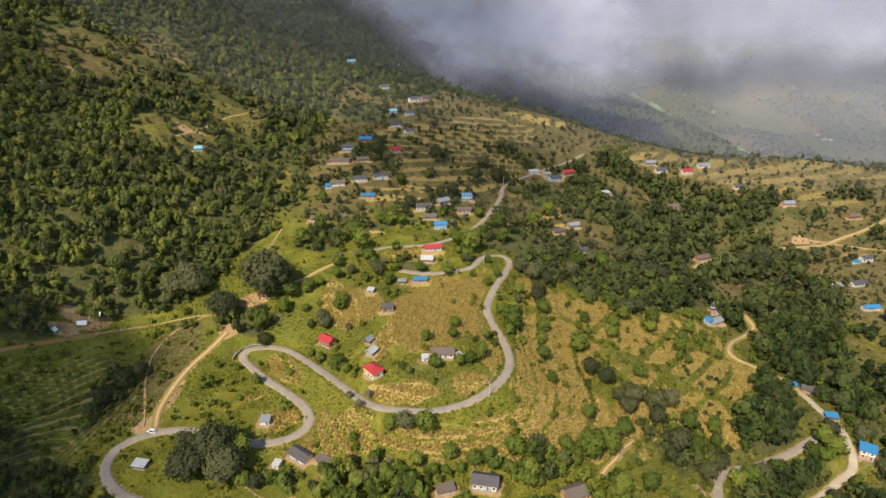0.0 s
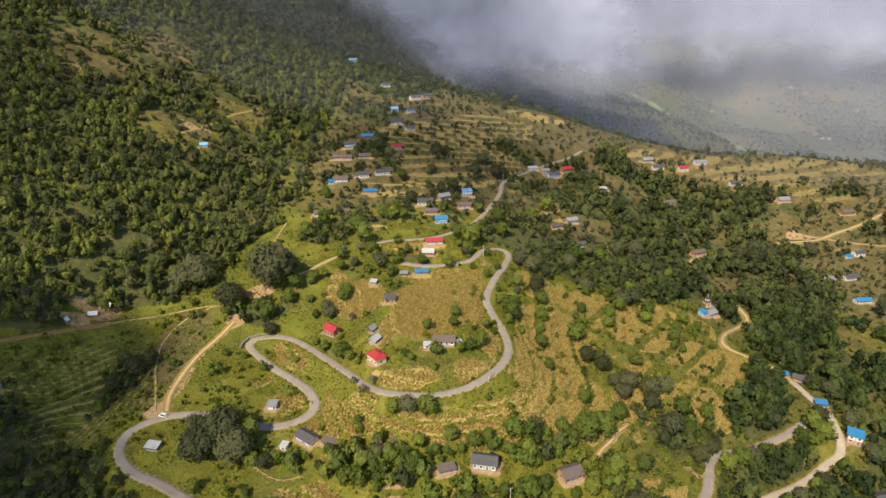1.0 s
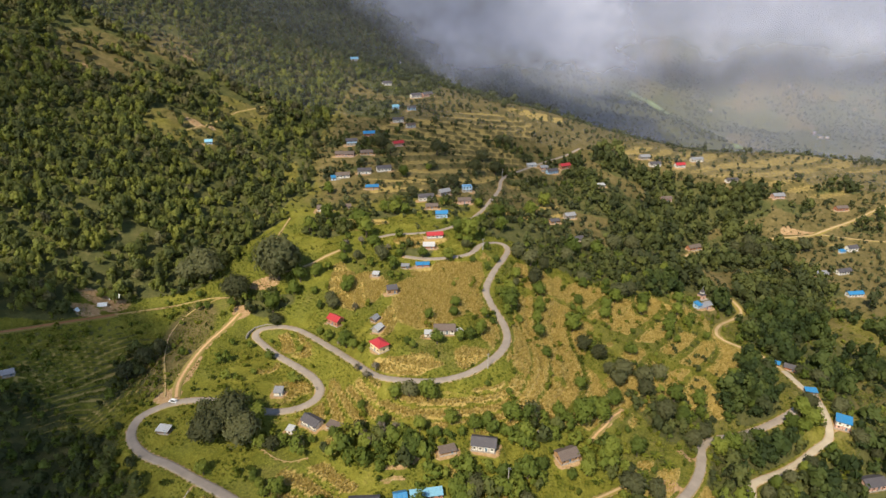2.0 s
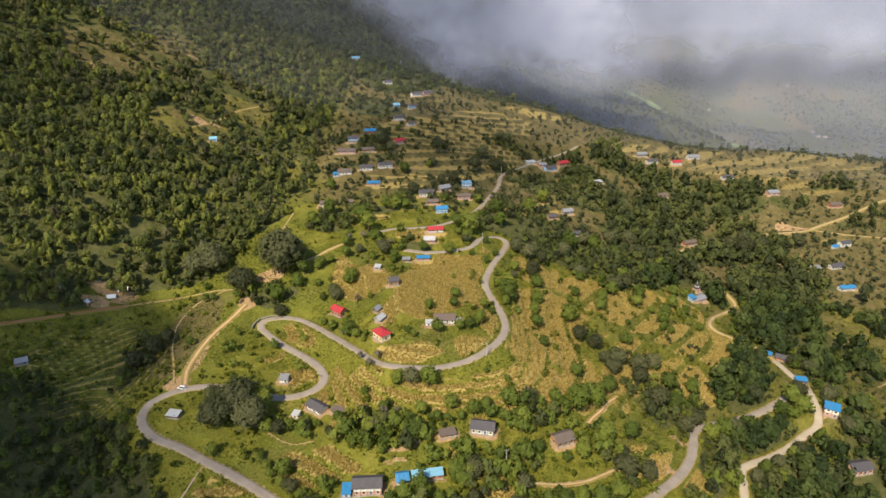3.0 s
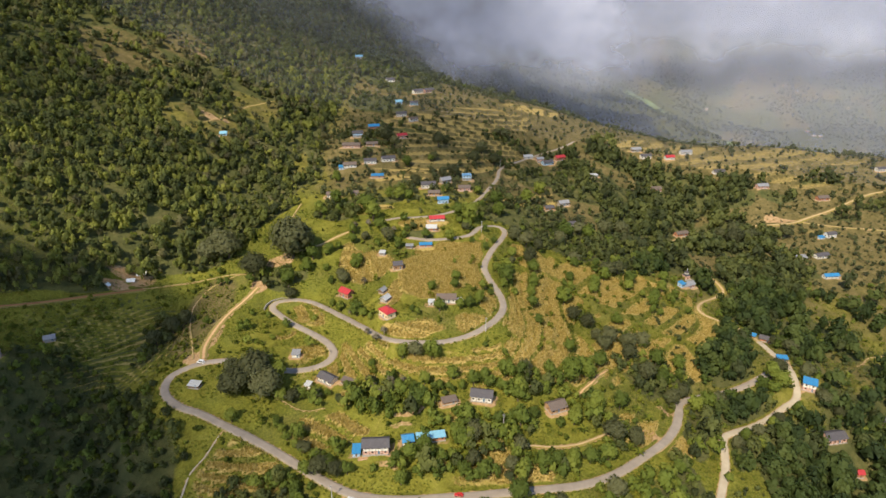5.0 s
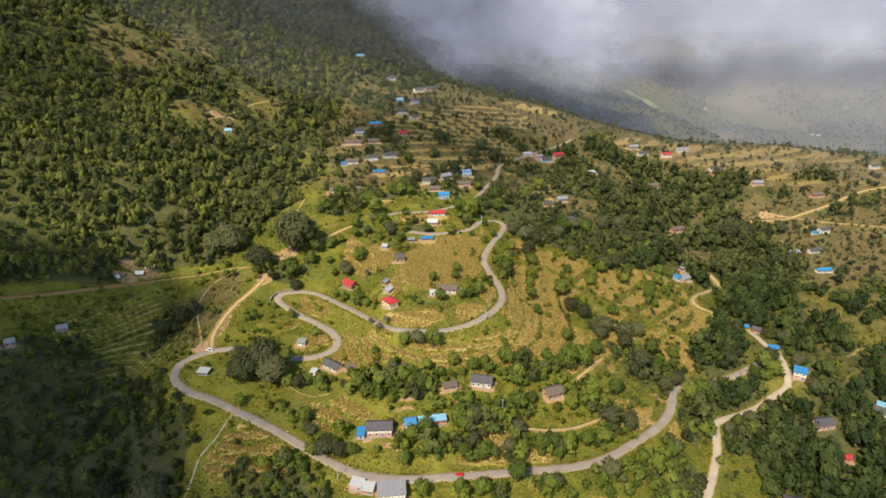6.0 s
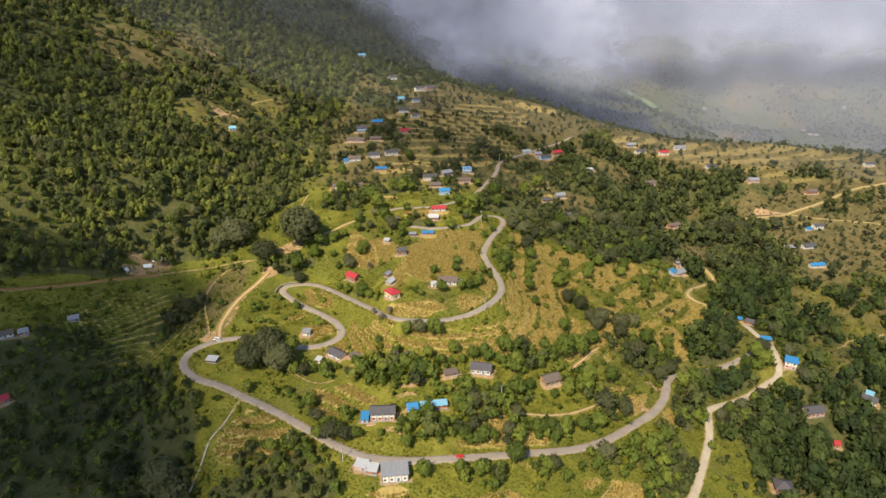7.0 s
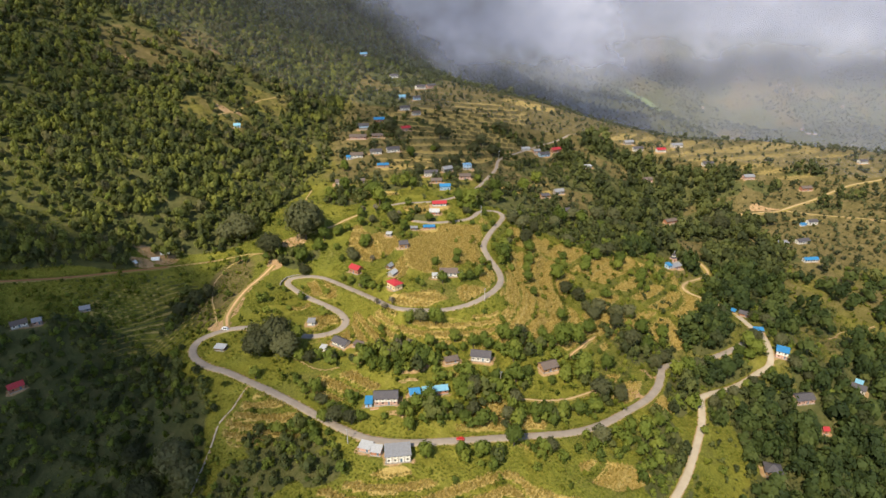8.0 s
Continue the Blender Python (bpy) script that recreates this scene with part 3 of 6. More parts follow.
# houses: x, y, turn, length, depth, wall height, roof form, roof, wall, words
KNOLL_HOUSES = [
    (-35, 251, -50, 9.0, 6.0, 4.6, "hip", "tin_red", "cream", "cottage", "red tin hipped roof over cream plaster cottage"),
    (-66, 293, -38, 9.0, 5.5, 4.2, "gable", "tin_red", "brick", "cottage", "red tin roofed brick cottage among bushes"),
    (-88, 238, 0, 4.6, 4.0, 2.6, "lean", "tin_grey", "white", "field_hut", "small pale hut with grey tin roof on grass"),
    (-65, 213, -36, 10.6, 5.4, 3.0, "gable", "slate", "white", "farmhouse", "whitewashed farmhouse with dark slate gable roof"),
    (-53, 208, -28, 8.0, 3.2, 2.0, "lean", "thatch", "wood", "cattle_shed", "low brown roofed cattle shed on bare earth"),
    (-75, 209, -18, 3.2, 3.0, 2.2, "lean", "tin_white", "white", "outhouse", "tiny white outhouse with zinc roof"),
    (0, 262, 0, 12.0, 6.0, 3.2, "gable", "thatch", "white", "farmhouse", "long white farmhouse with brown tiled roof"),
    (-9, 258, 0, 3.6, 2.8, 2.2, "lean", "tin_white", "white", "outhouse", "tiny white outhouse beside hedge and field"),
    (-33, 311, 14, 7.0, 5.6, 4.2, "gable", "slate", "mud", "farmhouse", "ochre mud farmhouse with grey slate roof"),
    (-46, 339, -12, 4.6, 3.6, 2.2, "lean", "tin_white", "stone", "shed", "small shed with bright zinc roof"),
]
KNOLL_SHEDS = [
    (-41, 282, 62, 5.0, 3.0, 2.0, "gable", "tin_grey", "wood", "shed", "narrow grey tin roofed timber shed"),
    (-38, 270, 62, 6.0, 3.6, 2.2, "gable", "tin_white", "stone", "shed", "zinc roofed stone shed beside terrace"),
    (-7, 389, 8, 13.5, 5.0, 3.0, "gable", "tin_red", "white", "roadside_house", "long red tin roofed house beside lane"),
    (-11, 376, 0, 9.0, 6.0, 2.8, "gable", "tin_white", "brick", "roadside_house", "brick house with bright zinc roof"),
    (-15, 354, 4, 10.5, 3.6, 2.2, "lean", "tin_blue", "brick", "shop_shed", "low roadside shed with blue tin roof"),
    (-27, 352, 0, 6.0, 3.0, 2.2, "lean", "tin_grey", "wood", "shed", "grey tin shed under trees"),
    (-136, 208, -10, 6.4, 3.6, 1.9, "lean", "tin_white", "wood", "road_shelter", "open shelter with zinc roof beside bend"),
    (8, 261, 30, 3.2, 2.4, 1.8, "lean", "tin_white", "wood", "woodpile_shelter", "small zinc sheet shelter by farmhouse"),
]
FRONT_HOUSES = [
    (-33.8, 163.2, 3, 13.0, 6.5, 5.0, "gable", "slate", "white", "two_storey_house", "two storey white house with slate roof and pink base"),
    (-42.9, 162.4, 3, 3.6, 5.0, 2.6, "lean", "tin_blue", "bluewall", "annexe", "blue tin annexe beside white house"),
    (-8, 169, 9, 14.5, 3.4, 2.8, "lean", "tin_pale", "brick", "long_shed", "long shed under sun bleached blue tin"),
    (-19, 167, 12, 5.4, 5.0, 3.0, "gable", "tin_blue", "white", "shop_shed", "small house with bright blue tin roof"),
    (18, 194, -10, 11.6, 6.4, 3.8, "gable", "slate", "white", "farmhouse", "slate roofed white farmhouse with earth yard"),
    (1, 190, 17, 8.0, 3.4, 2.0, "lean", "thatch", "mud", "cattle_shed", "low brown cattle shed on red earth"),
    (57, 196, 22, 10.0, 6.6, 3.2, "gable", "thatch", "mud", "farmhouse", "brown gabled mud farmhouse among trees"),
    (-25.6, 130.6, 7, 13.0, 7.0, 4.7, "lean", "tin_grey", "white", "roadside_house", "white two storey house with weathered tin roof"),
    (-41.6, 135.6, -16, 6.0, 4.2, 2.6, "lean", "tin_white", "pink", "shop_shed", "pink roadside stall with zinc roof"),
    (-36.1, 133.2, -10, 5.0, 4.2, 2.6, "lean", "tin_white", "brick", "shop_shed", "brick roadside stall with zinc roof"),
]
VILLAGE_LOW = [
    (-2, 422, 6, 10.5, 5.0, 4.8, "gable", "tin_blue", "bluewall", "two_storey_house", "pale blue two storey village house"),
    (-15, 452, 10, 14.5, 6.0, 4.4, "gable", "slate", "white", "farmhouse", "long white village house with slate roof"),
    (0, 464, 30, 11.0, 6.0, 4.0, "gable", "tin_grey", "stone", "farmhouse", "grey roofed stone village house"),
    (20, 478, 8, 9.5, 6.0, 5.6, "flat", "tin_blue", "bluewall", "two_storey_house", "blue painted two storey house under flat roof"),
    (17, 453, 6, 12.0, 5.0, 4.0, "gable", "thatch", "pink", "farmhouse", "pink walled house with brown roof"),
    (-10, 437, 6, 11.0, 5.0, 3.0, "gable", "thatch", "mud", "farmhouse", "low ochre farmhouse with brown roof"),
    (-63, 480, 6, 13.0, 5.0, 2.6, "lean", "tin_blue", "mud", "long_shed", "blue tin roofed shed in dry field"),
    (-91, 497, 12, 14.0, 6.0, 3.6, "gable", "thatch", "white", "farmhouse", "white farmhouse with brown tiled roof"),
    (-99, 494, 12, 4.5, 5.0, 3.0, "lean", "tin_blue", "bluewall", "annexe", "small blue annexe beside farmhouse"),
    (-97, 435, 6, 12.5, 6.0, 3.4, "gable", "thatch", "white", "farmhouse", "white farmhouse with brown roof on terrace edge"),
]
VILLAGE_HIGH = [
    (-79, 439, 10, 6.6, 4.0, 2.4, "gable", "thatch", "mud", "cattle_shed", "small brown mud shed on terrace"),
    (-72, 503, 8, 13.5, 6.0, 3.8, "gable", "slate", "white", "farmhouse", "dark roofed white terrace farmhouse"),
    (-55, 508, 18, 15.0, 6.0, 4.0, "gable", "slate", "white", "farmhouse", "long dark roofed white farmhouse"),
    (-93, 528, 0, 20.0, 6.0, 3.4, "gable", "thatch", "pink", "row_house", "long brown roofed row with pink walls"),
    (-73, 531, 14, 13.0, 5.0, 3.0, "gable", "thatch", "mud", "row_house", "brown roofed mud row house"),
    (-89, 548, 10, 12.0, 6.0, 5.4, "gable", "slate", "bluewall", "two_storey_house", "pale blue two storey house with slate roof"),
    (-75, 574, 10, 13.0, 6.0, 4.0, "gable", "tin_blue", "brick", "farmhouse", "blue tin roofed red brick house"),
    (-45, 560, 26, 12.0, 5.5, 4.2, "gable", "tin_red", "pink", "farmhouse", "red tin roofed pink house"),
    (-49, 620, 12, 13.0, 6.0, 3.8, "gable", "slate", "white", "farmhouse", "dark roofed white hill farmhouse"),
    (-35, 610, 30, 11.0, 5.0, 3.4, "gable", "thatch", "white", "farmhouse", "brown roofed white hill farmhouse"),
]
HILL_HOUSES = [
    (-33, 696, 30, 14.5, 6.0, 4.0, "gable", "slate", "white", "school_block", "long white school block with dark roof"),
    (-20, 705, 32, 14.5, 6.0, 4.4, "gable", "slate", "pink", "school_block", "long pink school block with dark roof"),
    (-70, 938, 20, 13.0, 6.0, 4.4, "gable", "tin_white", "white", "farmhouse", "pale hill house with zinc roof"),
    (-69, 725, 20, 12.0, 6.0, 3.6, "gable", "slate", "white", "farmhouse", "small white hill house under slate"),
    (-118, 797, 20, 13.0, 6.0, 4.0, "gable", "tin_pale", "white", "farmhouse", "hill house with pale blue tin roof"),
    (-54, 654, 22, 8.5, 5.0, 4.0, "gable", "tin_pale", "bluewall", "farmhouse", "pale blue hill house"),
    (-36, 656, 18, 10.0, 5.0, 3.8, "gable", "slate", "bluewall", "farmhouse", "blue walled hill house with slate roof"),
    (-213, 513, 14, 7.0, 5.0, 3.0, "gable", "tin_pale", "bluewall", "forest_hut", "blue tin roofed hut in forest clearing"),
    (105, 588, 14, 9.0, 5.0, 3.2, "gable", "tin_grey", "pink", "roadside_house", "pink roadside house with grey roof"),
    (113, 583, 22, 14.0, 6.0, 4.0, "gable", "slate", "bluewall", "roadside_house", "dark roofed blue roadside house"),
]
SADDLE_HOUSES = [
    (128, 594, 24, 13.0, 6.0, 4.4, "gable", "tin_red", "brick", "roadside_house", "red tin roofed brick roadside house"),
    (92, 587, 11, 11.0, 5.0, 2.8, "lean", "tin_white", "concrete", "shop_shed", "zinc roofed roadside shed"),
    (158, 558, 18, 11.0, 5.0, 2.6, "lean", "tin_white", "stone", "long_shed", "shed with bright zinc roof among trees"),
    (114, 488, 16, 11.0, 6.0, 4.0, "gable", "tin_grey", "stone", "farmhouse", "grey stone farmhouse with tin roof"),
    (97, 470, 17, 9.5, 5.0, 3.0, "gable", "slate", "mud", "farmhouse", "slate roofed mud farmhouse with earth yard"),
    (114, 446, 18, 8.5, 5.0, 3.2, "gable", "slate", "stone", "farmhouse", "dark roofed stone house hidden in trees"),
    (235, 579, 8, 12.5, 6.0, 4.2, "gable", "thatch", "pink", "farmhouse", "pink brick farmhouse with brown roof"),
    (232, 618, 9, 14.0, 6.0, 4.0, "gable", "slate", "white", "farmhouse", "white farmhouse with dark slate roof"),
    (263, 626, 10, 12.5, 6.0, 3.6, "gable", "tin_red", "white", "farmhouse", "red tin roofed white farmhouse"),
    (291, 650, 7, 16.0, 6.0, 3.8, "gable", "tin_grey", "white", "farmhouse", "grey roofed white farmhouse on plateau"),
]
PLATEAU_HOUSES = [
    (223, 628, 10, 12.5, 6.0, 3.6, "gable", "tin_grey", "stone", "farmhouse", "grey stone farmhouse among trees"),
    (319, 616, 6, 15.0, 6.0, 3.8, "gable", "slate", "white", "farmhouse", "long white farmhouse with dark roof"),
    (352, 578, 7, 14.0, 7.0, 4.0, "gable", "tin_grey", "pink", "farmhouse", "grey roofed pink farmhouse with earth yard"),
    (421, 576, 10, 15.0, 6.0, 4.0, "gable", "thatch", "brick", "farmhouse", "red brick farmhouse with brown roof"),
    (389, 501, 12, 12.0, 6.0, 4.6, "gable", "slate", "white", "farmhouse", "dark roofed white farmhouse on terrace"),
    (378, 497, 18, 7.0, 3.4, 2.4, "lean", "tin_blue", "bluewall", "annexe", "small blue tin annexe"),
    (524, 639, 9, 13.0, 6.0, 4.0, "gable", "slate", "white", "farmhouse", "white farmhouse at plateau edge"),
    (238, 501, 20, 15.0, 6.0, 3.4, "gable", "thatch", "brick", "farmhouse", "raw brick house beside dirt track"),
    (358, 461, 15, 16.0, 6.0, 3.6, "gable", "slate", "white", "farmhouse", "long dark roofed white farmhouse"),
    (337, 458, 5, 12.5, 5.0, 2.8, "lean", "tin_grey", "white", "long_shed", "low white shed with grey tin roof"),
]
EAST_HOUSES = [
    (351, 431, 7, 16.0, 5.0, 3.4, "gable", "tin_blue", "white", "farmhouse", "blue tin roofed house with white posts"),
    (199, 381, 28, 14.0, 6.0, 4.0, "gable", "tin_grey", "pink", "rest_house", "pink rest house beside hill temple"),
    (193, 378, 28, 5.0, 5.0, 3.6, "lean", "tin_blue", "bluewall", "annexe", "blue tin porch of rest house"),
    (220, 314, -38, 9.5, 3.4, 2.2, "lean", "tin_blue", "wood", "shop_shed", "blue tin shed beside dirt track"),
    (224, 278, -10, 6.8, 3.4, 2.2, "lean", "tin_blue", "wood", "shop_shed", "small blue tin shed beside track"),
    (229, 309, -34, 8.0, 5.0, 2.6, "gable", "slate", "brick", "farmhouse", "dark roofed brick house under trees"),
    (227, 250, -30, 8.0, 6.0, 5.6, "lean", "tin_blue", "white", "roadside_house", "two storey pale house with blue tin roof"),
    (227, 219, 10, 13.0, 7.0, 3.8, "gable", "slate", "pink", "farmhouse", "grey slate roofed pink farmhouse"),
    (181, 163, -16, 8.6, 7.4, 3.6, "hip", "slate", "mud", "farmhouse", "dark hipped roof over ochre mud farmhouse"),
    (277, 238, -40, 8.5, 6.0, 3.6, "gable", "slate", "white", "farmhouse", "slate roofed white house with blue porch"),
]
HOLLOW_HOUSES = [
    (281, 244, -40, 4.5, 4.0, 2.6, "lean", "tin_pale", "bluewall", "annexe", "pale blue tin porch"),
    (232, 199, 0, 3.4, 3.0, 3.4, "gable", "tin_red", "brick", "shrine_hut", "small red tin hut in thicket"),
    (-241, 253, 26, 6.0, 4.0, 2.4, "gable", "tin_grey", "stone", "field_hut", "grey tin roofed field hut in shaded hollow"),
    (-267, 227, 40, 9.0, 5.0, 2.8, "gable", "thatch", "white", "farmhouse", "brown roofed white farmhouse in shaded hollow"),
    (-259, 232, 30, 5.0, 4.0, 3.0, "gable", "tin_grey", "pink", "farmhouse", "grey tin roofed pink house in shaded hollow"),
    (-252, 192, 44, 8.0, 5.0, 3.2, "gable", "tin_red", "brick", "farmhouse", "red tin roofed house in shaded hollow"),
    (-283, 222, 20, 9.0, 5.0, 2.8, "gable", "tin_grey", "pink", "farmhouse", "grey roofed house in shaded hollow"),
]
VALLEY_HOUSES = [
    (1197, 1859, 8, 13.0, 7.0, 5.0, "gable", "tin_grey", "cream", "farmhouse", "pale farmhouse far off in the hazy valley"),
    (1216, 1856, 15, 13.0, 7.0, 5.0, "gable", "tin_grey", "cream", "farmhouse", "pale farmhouse far off in the hazy valley"),
    (1190, 1888, 22, 13.0, 7.0, 5.0, "gable", "tin_grey", "pink", "farmhouse", "pale farmhouse far off in the hazy valley"),
    (1251, 2196, 29, 13.0, 7.0, 5.0, "gable", "tin_grey", "cream", "farmhouse", "pale farmhouse far off in the hazy valley"),
    (1279, 2154, 36, 13.0, 7.0, 5.0, "gable", "tin_blue", "cream", "farmhouse", "pale farmhouse far off in the hazy valley"),
    (1118, 2254, 43, 13.0, 7.0, 5.0, "gable", "tin_grey", "brick", "farmhouse", "pale farmhouse far off in the hazy valley"),
    (1407, 2043, 50, 13.0, 7.0, 5.0, "gable", "tin_grey", "cream", "farmhouse", "pale farmhouse far off in the hazy valley"),
    (933, 2084, 57, 13.0, 7.0, 5.0, "gable", "slate", "cream", "farmhouse", "pale farmhouse far off in the hazy valley"),
]
HOUSES = KNOLL_HOUSES + KNOLL_SHEDS + FRONT_HOUSES + VILLAGE_LOW + VILLAGE_HIGH + HILL_HOUSES + SADDLE_HOUSES + PLATEAU_HOUSES + EAST_HOUSES + HOLLOW_HOUSES + VALLEY_HOUSES

# level yards under the houses
HOUSE_GAP = np.full(PX.shape, 1e9)
for hx, hy, turn, length, depth, *_ in HOUSES:
    reach = 14
    k = np.nonzero((np.abs(PX - hx) < length / 2 + reach) & (np.abs(PY - hy) < length / 2 + reach))[0]
    c, s = math.cos(radians(turn)), math.sin(radians(turn))
    u, v = (PX[k] - hx) * c + (PY[k] - hy) * s, -(PX[k] - hx) * s + (PY[k] - hy) * c
    d = np.hypot(np.maximum(np.abs(u) - length / 2, 0), np.maximum(np.abs(v) - depth / 2, 0))
    HOUSE_GAP[k] = np.minimum(HOUSE_GAP[k], d + 3.0 * (v > depth / 2))
    w = (1 - smooth01(d, 1.2, 6.0)) * smooth01(GAP[k], -0.5, 2.5)
    HZ[k] += (float(land(hx, hy)) - HZ[k]) * w


def height(x, y):
    return grid_value(HZ, x, y)


# what grows where: red maize stubble, green bare earth, blue woodland floor
maize = zone(PX, PY, MAIZE_KNOLL + MAIZE_FLANK)
gold = zone(PX, PY, GOLD_FIELDS) * (1 - 0.44 * smooth01(PY, 440, 520)) * (1 - 0.15 * smooth01(PX, 180, 260))


def worn_bank(x, y, level):
    """1 where a bank on the eastern flank is so low that the maize runs over it."""
    return (lattice_hash(level, level * 0 + 3, 7) < 0.5) * smooth01(x, 25, 45) * (1 - smooth01(y, 380, 420))


bank_foot = 0.56 + 0.12 * smooth01(PX, 30, 60)
riser = smooth01(TERRACE_PHASE - bank_foot, 0, 0.08) * (1 - smooth01(TERRACE_PHASE, 0.96, 1.0)) * TERRACED
patch = fractal(PX, PY, 38, 3, 61)
scrap = smooth01(patch, 0.06, 0.3) * ellipse(PX, PY, 60, 280, 170, 150) * 0.85
thin_riser = smooth01(TERRACE_PHASE, 0.70, 0.78) * (1 - smooth01(TERRACE_PHASE, 0.96, 1.0)) * TERRACED
riser = riser * (1 - 0.85 * worn_bank(PX, PY, LEVEL))
broken_riser = riser * (0.75 + 0.25 * smooth01(fractal(PX, PY, 24, 3, 63), -0.25, 0.15))
CROP = np.maximum(np.maximum(maize, scrap) * (1 - 0.96 * broken_riser), gold * (1 - (0.95 - 0.45 * smooth01(PX, 180, 260)) * thin_riser))
CROP = np.maximum(CROP, zone(PX, PY, MAIZE_KNOLL) * (1 - 0.3 * riser))
CROP = np.maximum(CROP, 0.62 * ellipse(PX, PY, -203, 262, 46, 40) * smooth01(TERRACE_PHASE, 0.2, 0.32) * (1 - smooth01(TERRACE_PHASE, 0.6, 0.72)))
CROP = np.clip(CROP * smooth01(GAP, 1.0, 3.0), 0, 1)
far_brown = smooth01(PY, 1500, 1900) * 0.24 * smooth01(fractal(PX, PY, 120, 4, 71), -0.02, 0.16)
CROP = np.maximum(CROP, np.minimum(far_brown, 0.62))
EARTH = (1 - smooth01(GAP, 0.0, 1.6)) * 0.75
EARTH = np.maximum(EARTH, (PY < 1200) * (1 - smooth01(HOUSE_GAP, 0.3, 4.5)) * (0.45 + 0.5 * smooth01(fractal(PX, PY, 9, 2, 67), -0.3, 0.3)))
BARE = [(8, 157, 8, 2), (31, 160, 8, 2), (108, 198, 8, 3), (-30, 157, 8, 2.5), (-131, 312, 8, 8), (-122, 338, 14, 7), (-143, 262, 5, 18), (-146, 236, 8, 6),
        (355, 541, 16, 5), (-222, 325, 18, 8), (-228, 312, 14, 5), (-228, 540, 14, 5), (-20, 186, 12, 3), (126, 222, 6, 3), (-24, 178, 8, 3)]
THIN_SOIL = [(-335, 590, 46, 40), (-300, 655, 36, 30)]
EARTH = np.maximum(EARTH, zone(PX, PY, THIN_SOIL) * (0.34 + 0.5 * patch))
EARTH = np.maximum(EARTH, 0.95 * zone(PX, PY, [(352, 536, 16, 5), (372, 536, 10, 4)]))
EARTH = np.maximum(EARTH, zone(PX, PY, BARE) * (0.62 + 0.3 * patch))
EARTH = np.maximum(EARTH, smooth01(PY, 1500, 1900) * 0.42 * smooth01(fractal(PX, PY, 110, 5, 73), 0.05, 0.25))
WOODY = np.maximum(forest(PX, PY), zone(PX, PY, WOODS_EAST + WOODS_MIXED) * (1 - 0.8 * zone(PX, PY, CLEARINGS)))
WOODY = np.maximum(WOODY, zone(PX, PY, WOODS_FRONT) * (0.85 - 0.5 * ellipse(PX, PY, 10, 180, 110, 60)))
far_wood = smooth01(PY, 745, 820) * np.maximum(1 - smooth01(PY, 1650, 1800), 0.5 + 0.5 * smooth01(fractal(PX, PY, 170, 5, 81), -0.1, 0.1))
terrace_bank = np.maximum(np.maximum(ellipse(PX, PY, -215, 262, 70, 55) * 0.8, ellipse(PX, PY, 20, 580, 135, 135) * 0.5), ellipse(PX, PY, 400, 570, 190, 150) * 0.4)
WOODY = np.maximum(WOODY, terrace_bank * thin_riser)
WOODY = np.clip(np.maximum(WOODY, far_wood) * (1 - 0.8 * CROP) * smooth01(GAP, 0.5, 3), 0, 1)

nx, ny = len(GX), len(GY)
j, i = np.meshgrid(np.arange(ny - 1), np.arange(nx - 1), indexing="ij")
a = (j * nx + i).ravel()
ground_quads = np.stack([a, a + 1, a + nx + 1, a + nx], 1)
DRY = np.clip(0.5 * ellipse(PX, PY, -160, 285, 18, 46) + 0.5 * smooth01(PY, 390, 520) * smooth01(PX, -130, -90) + (0.12 * smooth01(PX, 40, 120) + 0.2 * smooth01(PX, 180, 260)) * smooth01(PY, 150, 260) + 0.7 * zone(PX, PY, THIN_SOIL) + 0.27 + 0.33 * smooth01(PY, 420, 520) + 0.12 * smooth01(PY, 1400, 1700), 0, 1)
cover = np.stack([CROP, EARTH, WOODY, DRY], 1)
me = array_mesh("ground", np.stack([PX, PY, HZ], 1), ground_quads, "ground", cover=cover)
me.polygons.foreach_set("use_smooth", np.ones(len(ground_quads), bool))
ground = tagged(new("ground", me), "terraced green hillside with ripe maize fields and bare earth", "hillside", kind="structure")

# roads, laid a hand above the ground
for road_name, road_width, road_surface, xy, z in ROAD_LINES:
    d = np.gradient(xy, axis=0)
    d /= np.linalg.norm(d, axis=1)[:, None]
    side = np.stack([d[:, 1], -d[:, 0]], 1)
    wander = fractal(xy[:, 0], xy[:, 1], 14, 2, 91) * (0.45 if road_surface in ("asphalt", "concrete_road") else 2.2)
    verts, edge = [], []
    for k, off in enumerate((-0.56, -0.48, -0.25, 0.0, 0.25, 0.48, 0.56)):
        p = xy + side * (off * (road_width + wander * (abs(off) > 0.3)))[:, None]
        lift = (0.05, 0.16, 0.2, 0.22, 0.2, 0.16, 0.05)[k] - (0.35 if k in (0, 6) else 0)
        verts.append(np.column_stack([p, z + lift]))
        edge.append(np.full(len(xy), min(1.0, abs(off) * 1.7)))
    n = len(xy)
    verts = np.concatenate(verts)
    quads = [np.stack([np.arange(n - 1) + r * n, np.arange(n - 1) + (r + 1) * n, np.arange(1, n) + (r + 1) * n, np.arange(1, n) + r * n], 1) for r in range(6)]
    me = array_mesh(road_name, verts, np.concatenate(quads), road_surface, edge=np.concatenate(edge))
    me.polygons.foreach_set("use_smooth", np.ones(len(me.polygons), bool))
    words = {"asphalt": "worn grey asphalt hill road winding between terraces", "concrete_road": "pale concrete road between trees",
             "dirt_road": "pale dusty earth track along terraces", "red_dirt": "bare reddish earth track on hillside", "scar_dirt": "washed out orange earth track down the spur"}[road_surface]
    tagged(new(road_name, me), words, "road", kind="structure")

# ---------------------------------------------------------------- houses


